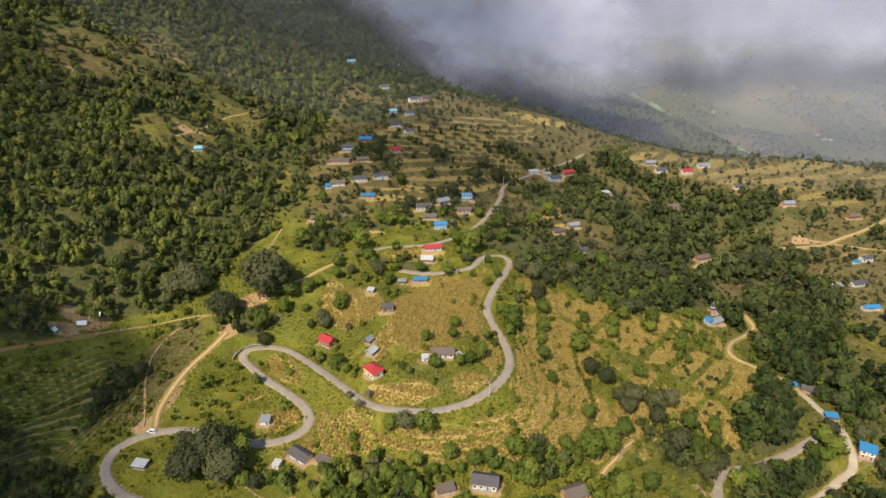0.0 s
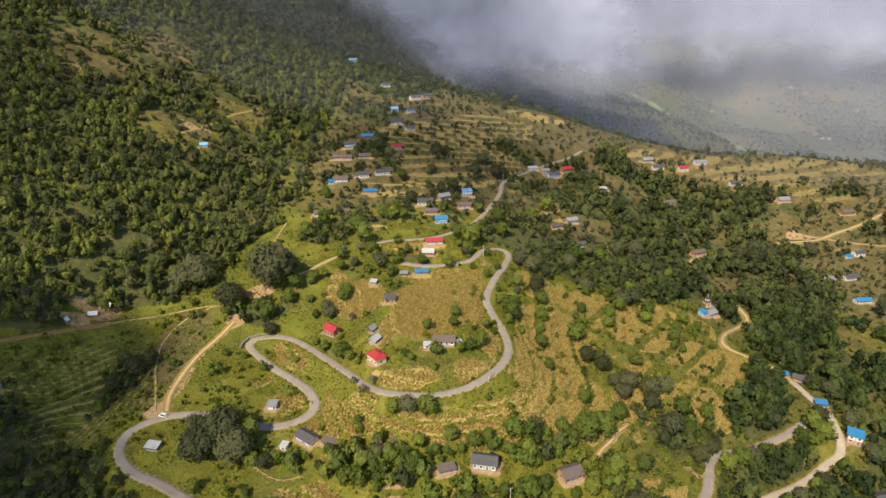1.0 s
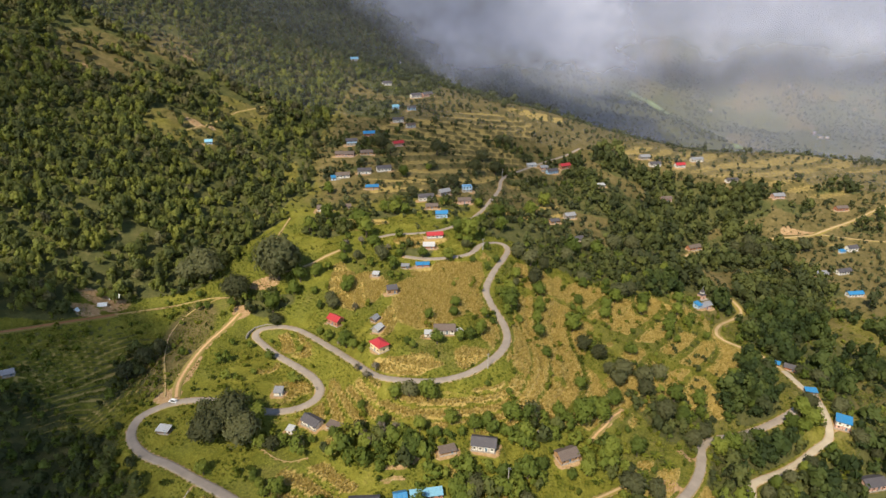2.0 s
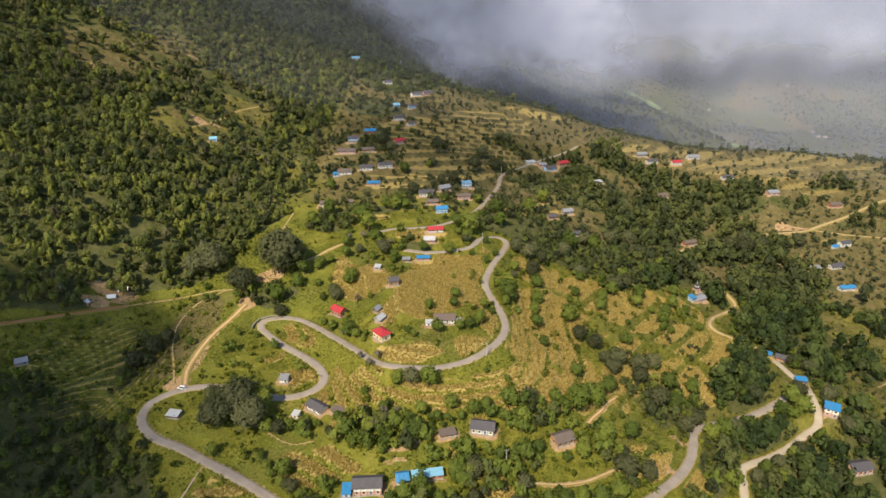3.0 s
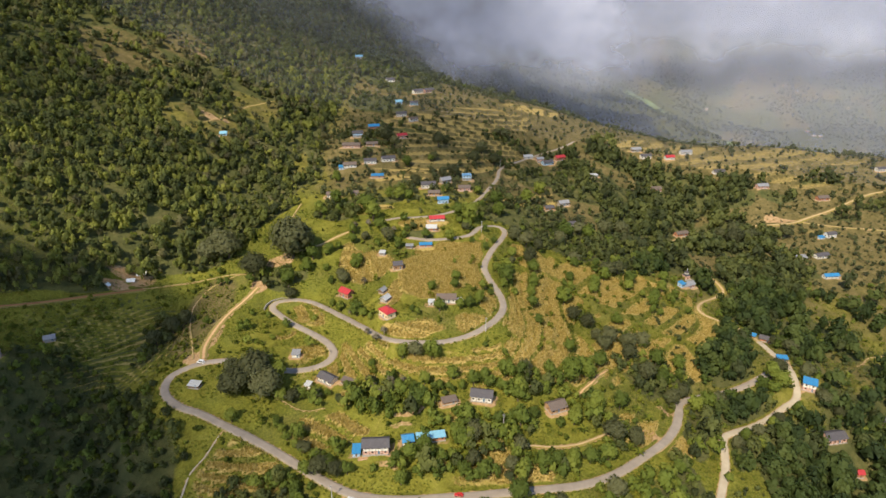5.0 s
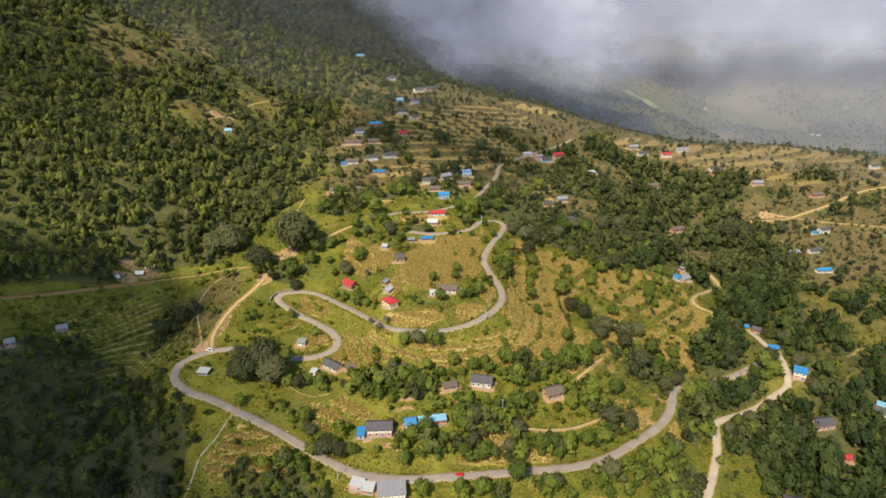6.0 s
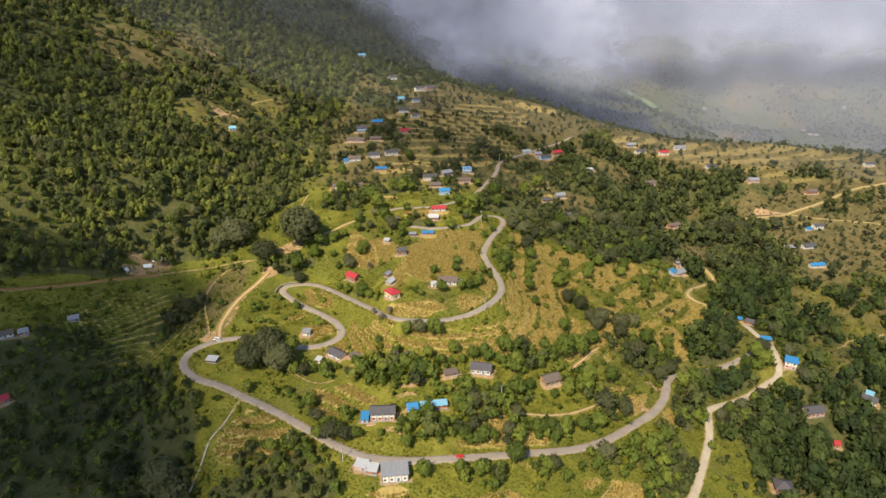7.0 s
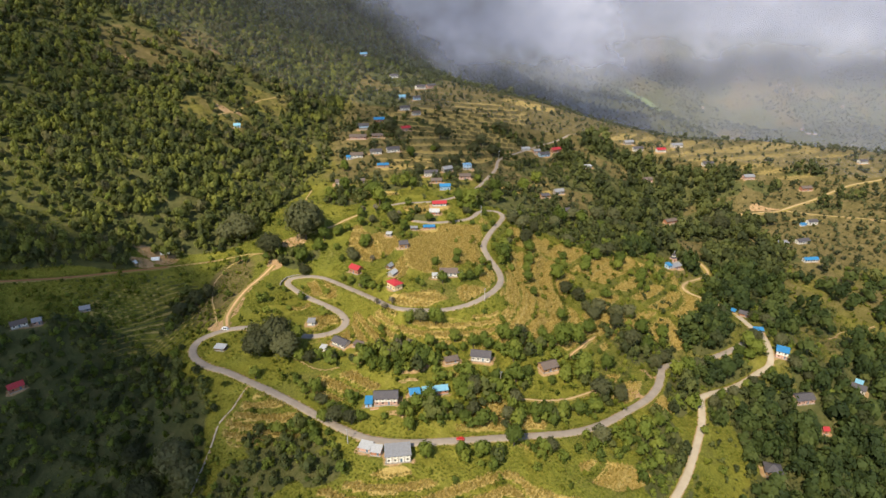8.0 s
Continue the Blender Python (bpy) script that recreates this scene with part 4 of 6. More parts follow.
def roof_slab(bm, corners, thick, ribs=0.0):
    """A sloping sheet: eave left, eave right, ridge right, ridge left."""
    a, b, c, d = [Vector(p) for p in corners]
    n = (b - a).cross(d - a).normalized() * thick
    steps = max(1, int((b - a).length / 0.9)) if ribs else 1
    top, low = [], []
    for k in range(steps + 1):
        t = k / steps
        up = n * (1 + ribs * (k % 2))
        top.append((bm.verts.new(a.lerp(b, t) + up), bm.verts.new(d.lerp(c, t) + up)))
        low.append((bm.verts.new(a.lerp(b, t)), bm.verts.new(d.lerp(c, t))))
    for k in range(steps):
        bm.faces.new((top[k][0], top[k + 1][0], top[k + 1][1], top[k][1]))
        bm.faces.new((low[k][1], low[k + 1][1], low[k + 1][0], low[k][0]))
        bm.faces.new((low[k][0], low[k + 1][0], top[k + 1][0], top[k][0]))
        bm.faces.new((top[k][1], top[k + 1][1], low[k + 1][1], low[k][1]))
    for k in (0, -1):
        bm.faces.new((low[k][0], top[k][0], top[k][1], low[k][1]))


def house(x, y, turn, length, depth, wall_h, form, roof, wall, kind_name, words):
    near = 1.0 if y < 300 else 0.92
    length, depth, wall_h = length * 0.93 * near, depth * near, wall_h * 0.92 * near
    base = float(land(x, y))
    root = new(kind_name)
    root.matrix_world = pose(x, y, base, 0, 0, turn)
    tagged(root, words, "house" if wall_h > 2.8 else "shed")
    hl, hd = length / 2, depth / 2
    part("plinth", box(-hl - 0.3, hl + 0.3, -hd - 0.7, hd + 0.2, -2.2, 0.25, bevel=0.04), "stone", root, "rubble stone plinth")
    rise = {"gable": 0.42 * hd, "hip": 0.55 * hd, "lean": 0.16 * depth, "flat": 0}[form]
    rise += 0.5 if form == "gable" else 0
    # walls
    bm = bmesh.new()
    add_box(bm, -hl, hl, -hd, hd, 0.2, wall_h)
    if form == "gable":
        for s in (-1, 1):
            v = [bm.verts.new(p) for p in ((s * hl, -hd, wall_h), (s * hl, hd, wall_h), (s * hl, 0, wall_h + rise), (s * (hl - 0.3), -hd, wall_h), (s * (hl - 0.3), hd, wall_h), (s * (hl - 0.3), 0, wall_h + rise))]
            for f in ((0, 1, 2), (3, 5, 4), (0, 2, 5, 3), (1, 4, 5, 2)):
                bm.faces.new([v[q] for q in f])
    if form == "lean":
        for s in (-1, 1):
            v = [bm.verts.new(p) for p in ((s * hl, -hd, wall_h), (s * hl, hd, wall_h), (s * hl, hd, wall_h + rise), (s * (hl - 0.2), -hd, wall_h), (s * (hl - 0.2), hd, wall_h), (s * (hl - 0.2), hd, wall_h + rise))]
            for f in ((0, 1, 2), (3, 5, 4), (0, 2, 5, 3), (1, 4, 5, 2)):
                bm.faces.new([v[q] for q in f])
    bmesh.ops.recalc_face_normals(bm, faces=bm.faces)
    part("wall", bm, wall, root)
    if wall_h > 4.4 and form != "hip":
        part("base_course", box(-hl - 0.03, hl + 0.03, -hd - 0.03, hd + 0.03, 0.26, wall_h * 0.46), "pink" if wall == "white" else "stone", root, "painted lower storey")
    # roof
    ox, oy = 0.55, 0.7
    ribs = 0.5 if roof.startswith("tin") else 0.0
    if form == "gable":
        drop = oy * rise / hd
        for k, s in enumerate((-1, 1)):
            bm = bmesh.new()
            if s < 0:
                e = [(-(hl + ox), -(hd + oy), wall_h - drop + 0.05), (hl + ox, -(hd + oy), wall_h - drop + 0.05), (hl + ox, 0, wall_h + rise + 0.05), (-(hl + ox), 0, wall_h + rise + 0.05)]
            else:
                e = [(hl + ox, hd + oy, wall_h - drop + 0.05), (-(hl + ox), hd + oy, wall_h - drop + 0.05), (-(hl + ox), 0, wall_h + rise + 0.05), (hl + ox, 0, wall_h + rise + 0.05)]
            roof_slab(bm, e, 0.12, ribs)
            part("roof", bm, roof, root)
        bm = bmesh.new()
        add_tube(bm, (-(hl + ox), 0, wall_h + rise + 0.16), (hl + ox, 0, wall_h + rise + 0.16), 0.16, 0.16, 6)
        part("ridge_cap", bm, roof, root)
    elif form == "hip":
        k = hd * 0.95
        drop = oy * rise / hd
        z0, z1 = wall_h - drop + 0.05, wall_h + rise + 0.05
        X, Y, r = hl + oy, hd + oy, hl - k
        for e in (((-X, -Y, z0), (X, -Y, z0), (r, 0, z1), (-r, 0, z1)), ((X, Y, z0), (-X, Y, z0), (-r, 0, z1), (r, 0, z1)),
                  ((X, -Y, z0), (X, Y, z0), (r, 0.03, z1), (r, -0.03, z1)), ((-X, Y, z0), (-X, -Y, z0), (-r, -0.03, z1), (-r, 0.03, z1))):
            bm = bmesh.new()
            roof_slab(bm, e, 0.12, 0.0)
            part("roof", bm, roof, root)
    elif form == "lean":
        bm = bmesh.new()
        d = rise / depth
        roof_slab(bm, ((-(hl + 0.4), -(hd + oy), wall_h - oy * d + 0.05), (hl + 0.4, -(hd + oy), wall_h - oy * d + 0.05), (hl + 0.4, hd + 0.4, wall_h + rise + 0.4 * d + 0.05), (-(hl + 0.4), hd + 0.4, wall_h + rise + 0.4 * d + 0.05)), 0.1, ribs)
        part("roof", bm, roof, root)
    else:
        part("roof", box(-hl - 0.35, hl + 0.35, -hd - 0.35, hd + 0.35, wall_h, wall_h + 0.2, bevel=0.03), roof, root)
        bm = bmesh.new()
        for q in ((-hl, hl, -hd, -hd + 0.2), (-hl, hl, hd - 0.2, hd), (-hl, -hl + 0.2, -hd + 0.2, hd - 0.2), (hl - 0.2, hl, -hd + 0.2, hd - 0.2)):
            add_box(bm, *q, wall_h + 0.21, wall_h + 0.65)
        part("parapet", bm, wall, root)
    # door and windows on the front, with frames proud of the wall
    storeys = 2 if wall_h > 4.1 else 1
    if length < 4:
        part("door", box(-0.45, 0.45, -hd - 0.05, -hd - 0.002, 0.26, 1.8), "wood", root, "old timber door")
        return root
    n = max(2, int(length / 2.6))
    for level in range(storeys):
        z = 0.3 + level * 2.3
        for k in range(n):
            cx = -hl + length * (k + 0.5) / n
            if level == 0 and k == n // 2:
                part("door", box(cx - 0.5, cx + 0.5, -hd - 0.06, -hd - 0.002, z, z + 1.85), "door", root, "blue grey painted door")
                continue
            if wall_h < 2.4:
                continue
            w = part("window", box(cx - 0.5, cx + 0.5, -hd - 0.06, -hd - 0.002, z + 0.75, z + 1.8), "wood", root, "dark timber window")
            part("pane", box(cx - 0.4, cx + 0.4, -hd - 0.075, -hd - 0.062, z + 0.84, z + 1.71), "glass", w)
        for s in (-1, 1):
            if depth > 4.4 and wall_h > 2.8:
                w = part("window", box(*((hl + 0.002, hl + 0.06) if s > 0 else (-hl - 0.06, -hl - 0.002)), -0.5, 0.5, z + 0.75, z + 1.75), "wood", root, "dark timber window")
                part("pane", box(*((hl + 0.062, hl + 0.075) if s > 0 else (-hl - 0.075, -hl - 0.062)), -0.4, 0.4, z + 0.84, z + 1.66), "glass", w)
    if kind_name == "two_storey_house" and y < 300:
        part("terrace", box(-hl - 2.2, hl + 0.6, -hd - 2.3, -hd - 0.72, -2.4, -0.5, bevel=0.05), "pink", root, "pink plastered terrace before the house")
        part("terrace_floor", box(-hl - 2.2, hl + 0.6, -hd - 2.3, -hd - 0.72, -0.496, -0.42, bevel=0.02), "mud", root)
    if kind_name in ("farmhouse", "two_storey_house", "row_house", "school_block", "roadside_house") and form != "flat":
        for k in range(n + 1):
            cx = -hl + 0.2 + (length - 0.4) * k / n
            part("post", box(cx - 0.08, cx + 0.08, -hd - 0.62, -hd - 0.46, 0.25, wall_h - 0.1), "wood", root)
    return root


for row in HOUSES:
    house(*row)
# ---------------------------------------------------------------- trees and plants
rng = np.random.default_rng(7)


def leaf_sprays(points, normals, size, rng, lean=0.6):
    """One triangle of leaves at each point, roughly facing its normal."""
    n = len(points)
    nrm = normals + rng.normal(0, lean, (n, 3))
    nrm /= np.linalg.norm(nrm, axis=1)[:, None] + 1e-9
    ref = rng.normal(0, 1, (n, 3))
    u = np.cross(nrm, ref)
    u /= np.linalg.norm(u, axis=1)[:, None] + 1e-9
    v = np.cross(nrm, u)
    s = size * rng.uniform(0.65, 1.35, (n, 1))
    a, b, c = points + u * s, points - u * s * 0.55 + v * s * 0.85, points - u * s * 0.55 - v * s * 0.85
    return np.stack([a, b, c], 1).reshape(-1, 3), np.arange(3 * n).reshape(-1, 3)


OCTA_V = np.array([(1, 0, 0), (-1, 0, 0), (0, 1, 0), (0, -1, 0), (0, 0, 1), (0, 0, -1)], float)
TETRA_V = np.array([(0.9, 0.9, 0.9), (-0.9, -0.9, 0.9), (-0.9, 0.9, -0.9), (0.9, -0.9, -0.9)])
TETRA_F = np.array([(0, 2, 1), (0, 1, 3), (0, 3, 2), (1, 2, 3)])
OCTA_F = np.array([(0, 2, 4), (2, 1, 4), (1, 3, 4), (3, 0, 4), (2, 0, 5), (1, 2, 5), (3, 1, 5), (0, 3, 5)])


def crown(rng, clumps, leaves, width, tall, base, leaf, shape="round", core=0.7):
    """Leaf clumps round an uneven crown; width and tall in metres, base: height of its foot."""
    d = rng.normal(0, 1, (clumps, 3))
    d /= np.linalg.norm(d, axis=1)[:, None]
    d *= rng.uniform(0.25, 1.0, (clumps, 1)) ** 0.6
    if shape == "spire":
        t = (d[:, 2] + 1) / 2
        d[:, :2] *= (1.15 - 0.85 * t)[:, None]
    if shape == "flat":
        d[:, 2] = np.abs(d[:, 2]) * 1.2 - 0.35
    r = rng.uniform(0.26, 0.42, clumps)
    cw = width / 2 * 0.74
    centres = d * np.array([cw, cw, tall / 2 * 0.74]) + np.array([0, 0, base + tall / 2])
    radii = r * min(width, tall * 1.3) / 2 * 1.05
    k = rng.integers(0, clumps, leaves)
    dirs = rng.normal(0, 1, (leaves, 3))
    dirs[:, 2] += 0.25
    dirs /= np.linalg.norm(dirs, axis=1)[:, None]
    pts = centres[k] + dirs * radii[k, None] * rng.uniform(0.8, 1.1, (leaves, 1))
    out = pts - np.array([0, 0, base + tall * 0.42])
    out /= np.linalg.norm(out, axis=1)[:, None] + 1e-9
    v, f = leaf_sprays(pts, dirs * 0.35 + out * 0.95, leaf, rng, 0.27)
    body_v, body_f = (OCTA_V, OCTA_F) if leaves > 60 else (TETRA_V, TETRA_F)
    n = len(body_v)
    cv = (body_v[None] * radii[:, None, None] * core * rng.uniform(0.8, 1.15, (clumps, n, 1)) + centres[:, None]).reshape(-1, 3)
    cf = (body_f[None] + n * np.arange(clumps)[:, None, None]).reshape(-1, 3)
    return np.vstack([v, cv]), np.vstack([f, cf + len(v)])


def tree_prototype(kind_name, crown_material, seed, width, tall, trunk, shape, clumps, leaves, leaf):
    """A tree at the origin: a tapered trunk with limbs under a crown of leaf clumps."""
    r = np.random.default_rng(seed)
    root = new(kind_name)
    bm = bmesh.new()
    g = width * 0.035 + 0.06
    bend = Vector((r.normal(0, 0.25), r.normal(0, 0.25), trunk))
    add_tube(bm, (0, 0, -0.6), bend, g, g * 0.75)
    top = Vector((bend.x * 1.5, bend.y * 1.5, trunk + tall * 0.55))
    add_tube(bm, bend, top, g * 0.75, g * 0.25)
    for k in range(5):
        ang = k * 2.4 + r.uniform(0, 1)
        end = bend + Vector((math.cos(ang) * width * 0.32, math.sin(ang) * width * 0.32, tall * r.uniform(0.25, 0.6)))
        add_tube(bm, bend.lerp(top, 0.1 * k), end, g * 0.42, g * 0.12, 5)
    part("trunk", bm, "bark", root)
    v, f = crown(r, clumps, leaves, width, tall, trunk * 0.8, leaf, shape)
    me = array_mesh("crown", v, f, crown_material, tint=np.full(len(v), float(r.uniform(0, 0.3))))
    c = new("crown", me)
    c.parent = root
    return root


OAKS = [tree_prototype("dark_oak_tree", "oak_leaf", 100 + k, 11, 8.5, 2.0, ("round", "flat", "round")[k], 34, 900, 0.62) for k in range(3)]
GREAT = [tree_prototype("great_oak_tree", "oak_leaf", 150 + k, 22, 17, 3.0, ("round", "flat")[k], 80, 2600, 0.85) for k in range(2)]
BROAD = [tree_prototype("broadleaf_tree", "tree_leaf", 200 + k, 8, 7.5, 1.4, ("round", "spire", "round", "flat")[k], 24, 640, 0.55) for k in range(4)]
BARE_TREES = [tree_prototype("leafless_tree", "dry_leaf", 300, 7, 6, 1.6, "flat", 14, 220, 0.35)]

GROVE_WEST = [(-177, 352, 21, 1), (-164, 354, 21, 1), (-170, 362, 22, 1), (-111, 338, 34, 1), (-136, 325, 21, 1), (-96, 335, 12, 0), (-104, 352, 14, 1),
              (-111, 201, 20, 1), (-96, 201, 20, 1), (-103, 210, 22, 1), (-116, 212, 14, 1), (-92, 213, 12, 0), (-100, 224, 9, 0), (-110, 313, 13, 0), (-107, 306, 10, 1), (-98, 325, 11, 0), (-70, 354, 9, 0), (-61, 360, 8, 1),
              (-63, 322, 9, 0), (-62, 329, 8, 0), (-70, 308, 11, 1), (-56, 267, 11, 0)]
GROVE_TOP = [(-68, 279, 7, 0), (-84, 274, 5, 0), (-85, 342, 8, 0), (-44, 360, 13, 1), (-32, 366, 6, 0), (-35, 352, 8, 0), (-15, 364, 9, 0), (3, 358, 9, 0), (16, 375, 9, 1), (10, 398, 14, 0), (18, 404, 10, 0),
             (30, 424, 9, 0), (46, 422, 12, 0), (37, 364, 6, 0), (31, 378, 6, 0), (6, 290, 8, 0), (5, 278, 7, 0), (6, 321, 4, 0), (-9, 276, 7, 0), (-4, 252, 9, 0), (8, 254, 7, 0), (14, 256, 8, 0), (20, 261, 9, 0), (23, 282, 6, 0)]
GROVE_FLANK = [(40, 300, 13, 0), (40, 308, 12, 0), (42, 319, 13, 0), (48, 336, 6, 1), (61, 345, 11, 1), (62, 321, 7, 0), (57, 298, 9, 0), (55, 279, 9, 0), (56, 256, 7, 0), (55, 383, 15, 1), (63, 376, 14, 1), (94, 398, 13, 1),
               (117, 429, 14, 1), (99, 359, 9, 0), (84, 320, 6, 0), (124, 356, 14, 1), (133, 360, 13, 1), (119, 346, 11, 0), (105, 320, 10, 0), (136, 338, 10, 0), (158, 427, 13, 1), (155, 392, 9, 0), (142, 420, 10, 0), (113, 285, 10, 0)]
GROVE_EAST = [(205, 256, 14, 0), (121, 309, 4, 0), (82, 280, 11, 1), (90, 273, 10, 1), (87, 282, 8, 0), (96, 252, 11, 1), (92, 258, 8, 1), (89, 234, 11, 0), (71, 237, 8, 0), (147, 314, 7, 0), (152, 312, 7, 0), (154, 333, 9, 0), (168, 355, 7, 0),
              (171, 338, 5, 0), (145, 333, 6, 0), (179, 328, 6, 0), (110, 248, 12, 1), (124, 266, 11, 1), (118, 236, 14, 1), (130, 240, 12, 0), (132, 228, 11, 1), (129, 252, 11, 0), (145, 255, 10, 0), (113, 259, 11, 1)]
GROVE_FRONT = [(-17, 218, 11, 1), (-8, 216, 11, 0), (-24, 218, 8, 0), (21, 224, 4, 0), (32, 221, 4, 0), (-41, 216, 6, 0), (-40, 203, 7, 1), (13, 171, 11, 1), (35, 168, 10, 1), (98, 187, 11, 1), (290, 495, 20, 1), (306, 500, 20, 1),
               (298, 512, 19, 1), (343, 500, 16, 1), (169, 274, 6, 0), (-60, 155, 11, 1), (-51, 152, 10, 1), (-73, 175, 9, 0), (-69, 167, 8, 1), (-176, 274, 13, 1), (-183, 264, 12, 1), (-170, 281, 10, 1), (-109, 184, 8, 0), (-152, 272, 6, 0), (282, 508, 16, 1)]
GROVE_JUNCTION = [(-141, 141, 20, 1), (-152, 128, 20, 1), (-130, 128, 17, 1), (-166, 150, 15, 1), (213, 262, 12, 1), (197, 249, 9, 0), (147, 227, 11, 0), (141, 236, 10, 1), (155, 231, 11, 0), (163, 234, 10, 1), (172, 238, 9, 0), (161, 202, 8, 1), (169, 209, 8, 0), (179, 214, 9, 1), (190, 221, 8, 0), (158, 190, 8, 0), (146, 178, 6, 0), (163, 196, 8, 1), (175, 205, 9, 0), (196, 224, 9, 1), (211, 232, 8, 0), (232, 262, 11, 1), (236, 290, 12, 1), (231, 300, 9, 1)]
GROVE_HEDGE = [(-86, 183, 5, 0), (-82, 178, 5, 0), (-79, 174, 6, 0), (-74, 170, 5, 0), (-70, 167, 6, 0), (-64, 163, 5, 0), (-59, 160, 6, 0), (-94, 200, 8, 1), (-87, 198, 8, 0), (-81, 197, 9, 1), (-76, 200, 7, 0), (-69, 197, 8, 1), (-99, 202, 7, 0), (-75, 288, 5, 0), (-57, 274, 6, 0), (-51, 262, 7, 0)]
GROVE_HEDGE_EAST = [(-46, 256, 5, 0), (-17, 248, 5, 0), (-20, 252, 5, 0), (-66, 334, 6, 0), (-65, 325, 6, 0), (-73, 316, 8, 1), (-79, 311, 6, 0), (-85, 324, 6, 0), (17, 378, 9, 0), (11, 385, 7, 0), (26, 420, 8, 0), (29, 403, 7, 0), (-79, 346, 6, 0), (-87, 339, 7, 0), (35, 316, 8, 0), (38, 295, 7, 0), (28, 277, 5, 0)]
GROVE_SCHOOL = [(231, 240, 11, 1), (238, 233, 10, 1), (209, 250, 13, 0), (203, 247, 9, 0), (180, 262, 7, 0), (187, 268, 7, 1), (170, 258, 7, 0), (-18, 159, 9, 0), (-11, 162, 9, 0), (-24, 157, 7, 0), (-46, 152, 7, 0), (-55, 157, 7, 0), (12, 158, 9, 1), (14, 176, 8, 1)]
GROVE_SCHOOL_EAST = [(2, 160, 6, 0), (-5, 153, 7, 0), (26, 181, 5, 0), (44, 188, 8, 0), (58, 187, 6, 0), (34, 175, 8, 0), (38, 203, 8, 0), (52, 204, 8, 0), (68, 196, 7, 0), (-66, 154, 8, 0), (16, 152, 7, 0), (30, 158, 8, 1), (28, 201, 7, 0), (8, 199, 6, 0), (-4, 197, 7, 0), (-12, 200, 8, 0), (-30, 203, 7, 0), (-52, 201, 7, 0)]
GROVE_ROW_A = [(-59, 544, 16, 1), (-50, 535, 12, 1), (-64, 559, 13, 1), (-7, 556, 16, 1), (1, 566, 10, 1), (-37, 502, 12, 0), (-11, 525, 11, 1), (-14, 518, 8, 0), (-65, 402, 16, 0), (-58, 388, 16, 0), (-47, 426, 10, 0), (-39, 424, 12, 0), (-31, 423, 9, 0), (-99, 470, 11, 0), (8, 481, 14, 1), (-2, 478, 11, 1), (-27, 456, 11, 1), (39, 568, 16, 1), (30, 534, 15, 1), (51, 548, 16, 1), (69, 614, 13, 1)]
GROVE_ROW_B = [(60, 616, 11, 1), (45, 442, 13, 0), (19, 391, 16, 0), (-51, 375, 11, 0), (-71, 365, 9, 0), (76, 467, 14, 0), (92, 501, 14, 0), (72, 370, 11, 1), (64, 353, 11, 1), (-91, 415, 12, 0), (-87, 400, 8, 0), (-76, 403, 8, 0), (-102, 398, 12, 0), (-66, 453, 7, 1), (29, 452, 8, 0), (49, 346, 9, 0), (63, 330, 11, 0), (60, 309, 10, 0), (101, 368, 12, 1), (101, 409, 16, 0), (109, 332, 11, 0), (140, 349, 12, 0), (80, 300, 14, 0)]
GROVE_ROW_C = [(150, 322, 10, 0), (101, 260, 13, 1), (164, 347, 12, 0), (172, 367, 10, 0), (160, 446, 16, 1), (143, 442, 16, 1), (123, 420, 13, 0), (177, 282, 9, 0), (174, 344, 8, 0), (90, 332, 8, 0), (117, 365, 8, 0), (180, 420, 11, 0), (-25, 195, 10, 0), (-15, 188, 13, 0), (3, 204, 9, 0), (14, 202, 9, 0), (20, 204, 9, 0), (32, 208, 11, 0), (42, 211, 11, 1), (56, 215, 9, 0), (68, 215, 14, 0), (78, 222, 13, 0), (37, 196, 10, 0)]
GROVE_ROW_D = [(37, 182, 12, 0), (5, 171, 10, 0), (80, 202, 13, 0), (66, 190, 9, 0), (95, 208, 11, 0), (86, 185, 14, 1), (-21, 146, 8, 0), (46, 161, 11, 0), (53, 164, 9, 0), (61, 165, 10, 0), (70, 169, 10, 0), (80, 173, 10, 0), (7, 153, 7, 0), (32, 142, 12, 0), (51, 142, 8, 1), (5, 134, 8, 0), (-12, 131, 9, 0), (79, 152, 13, 1), (45, 144, 5, 0), (16, 137, 6, 0)]
TREES = GROVE_ROW_A + GROVE_ROW_B + GROVE_ROW_C + GROVE_ROW_D + GROVE_HEDGE + GROVE_HEDGE_EAST + GROVE_SCHOOL + GROVE_SCHOOL_EAST + GROVE_JUNCTION + GROVE_WEST + GROVE_TOP + GROVE_FLANK + GROVE_EAST + GROVE_FRONT


def put_tree(protos, words, group, x, y, width, own_width, squat=1.0):
    k = protos[int(rng.integers(len(protos)))]
    s = width / own_width
    m = pose(x, y, float(height(x, y)) - 0.1, 0, 0, float(rng.uniform(0, 360))) @ Matrix.Diagonal((s * rng.uniform(0.9, 1.1), s * rng.uniform(0.9, 1.1), s * squat * rng.uniform(0.9, 1.15), 1))
    return tagged(copy_thing(k, m), words, "tree", group)


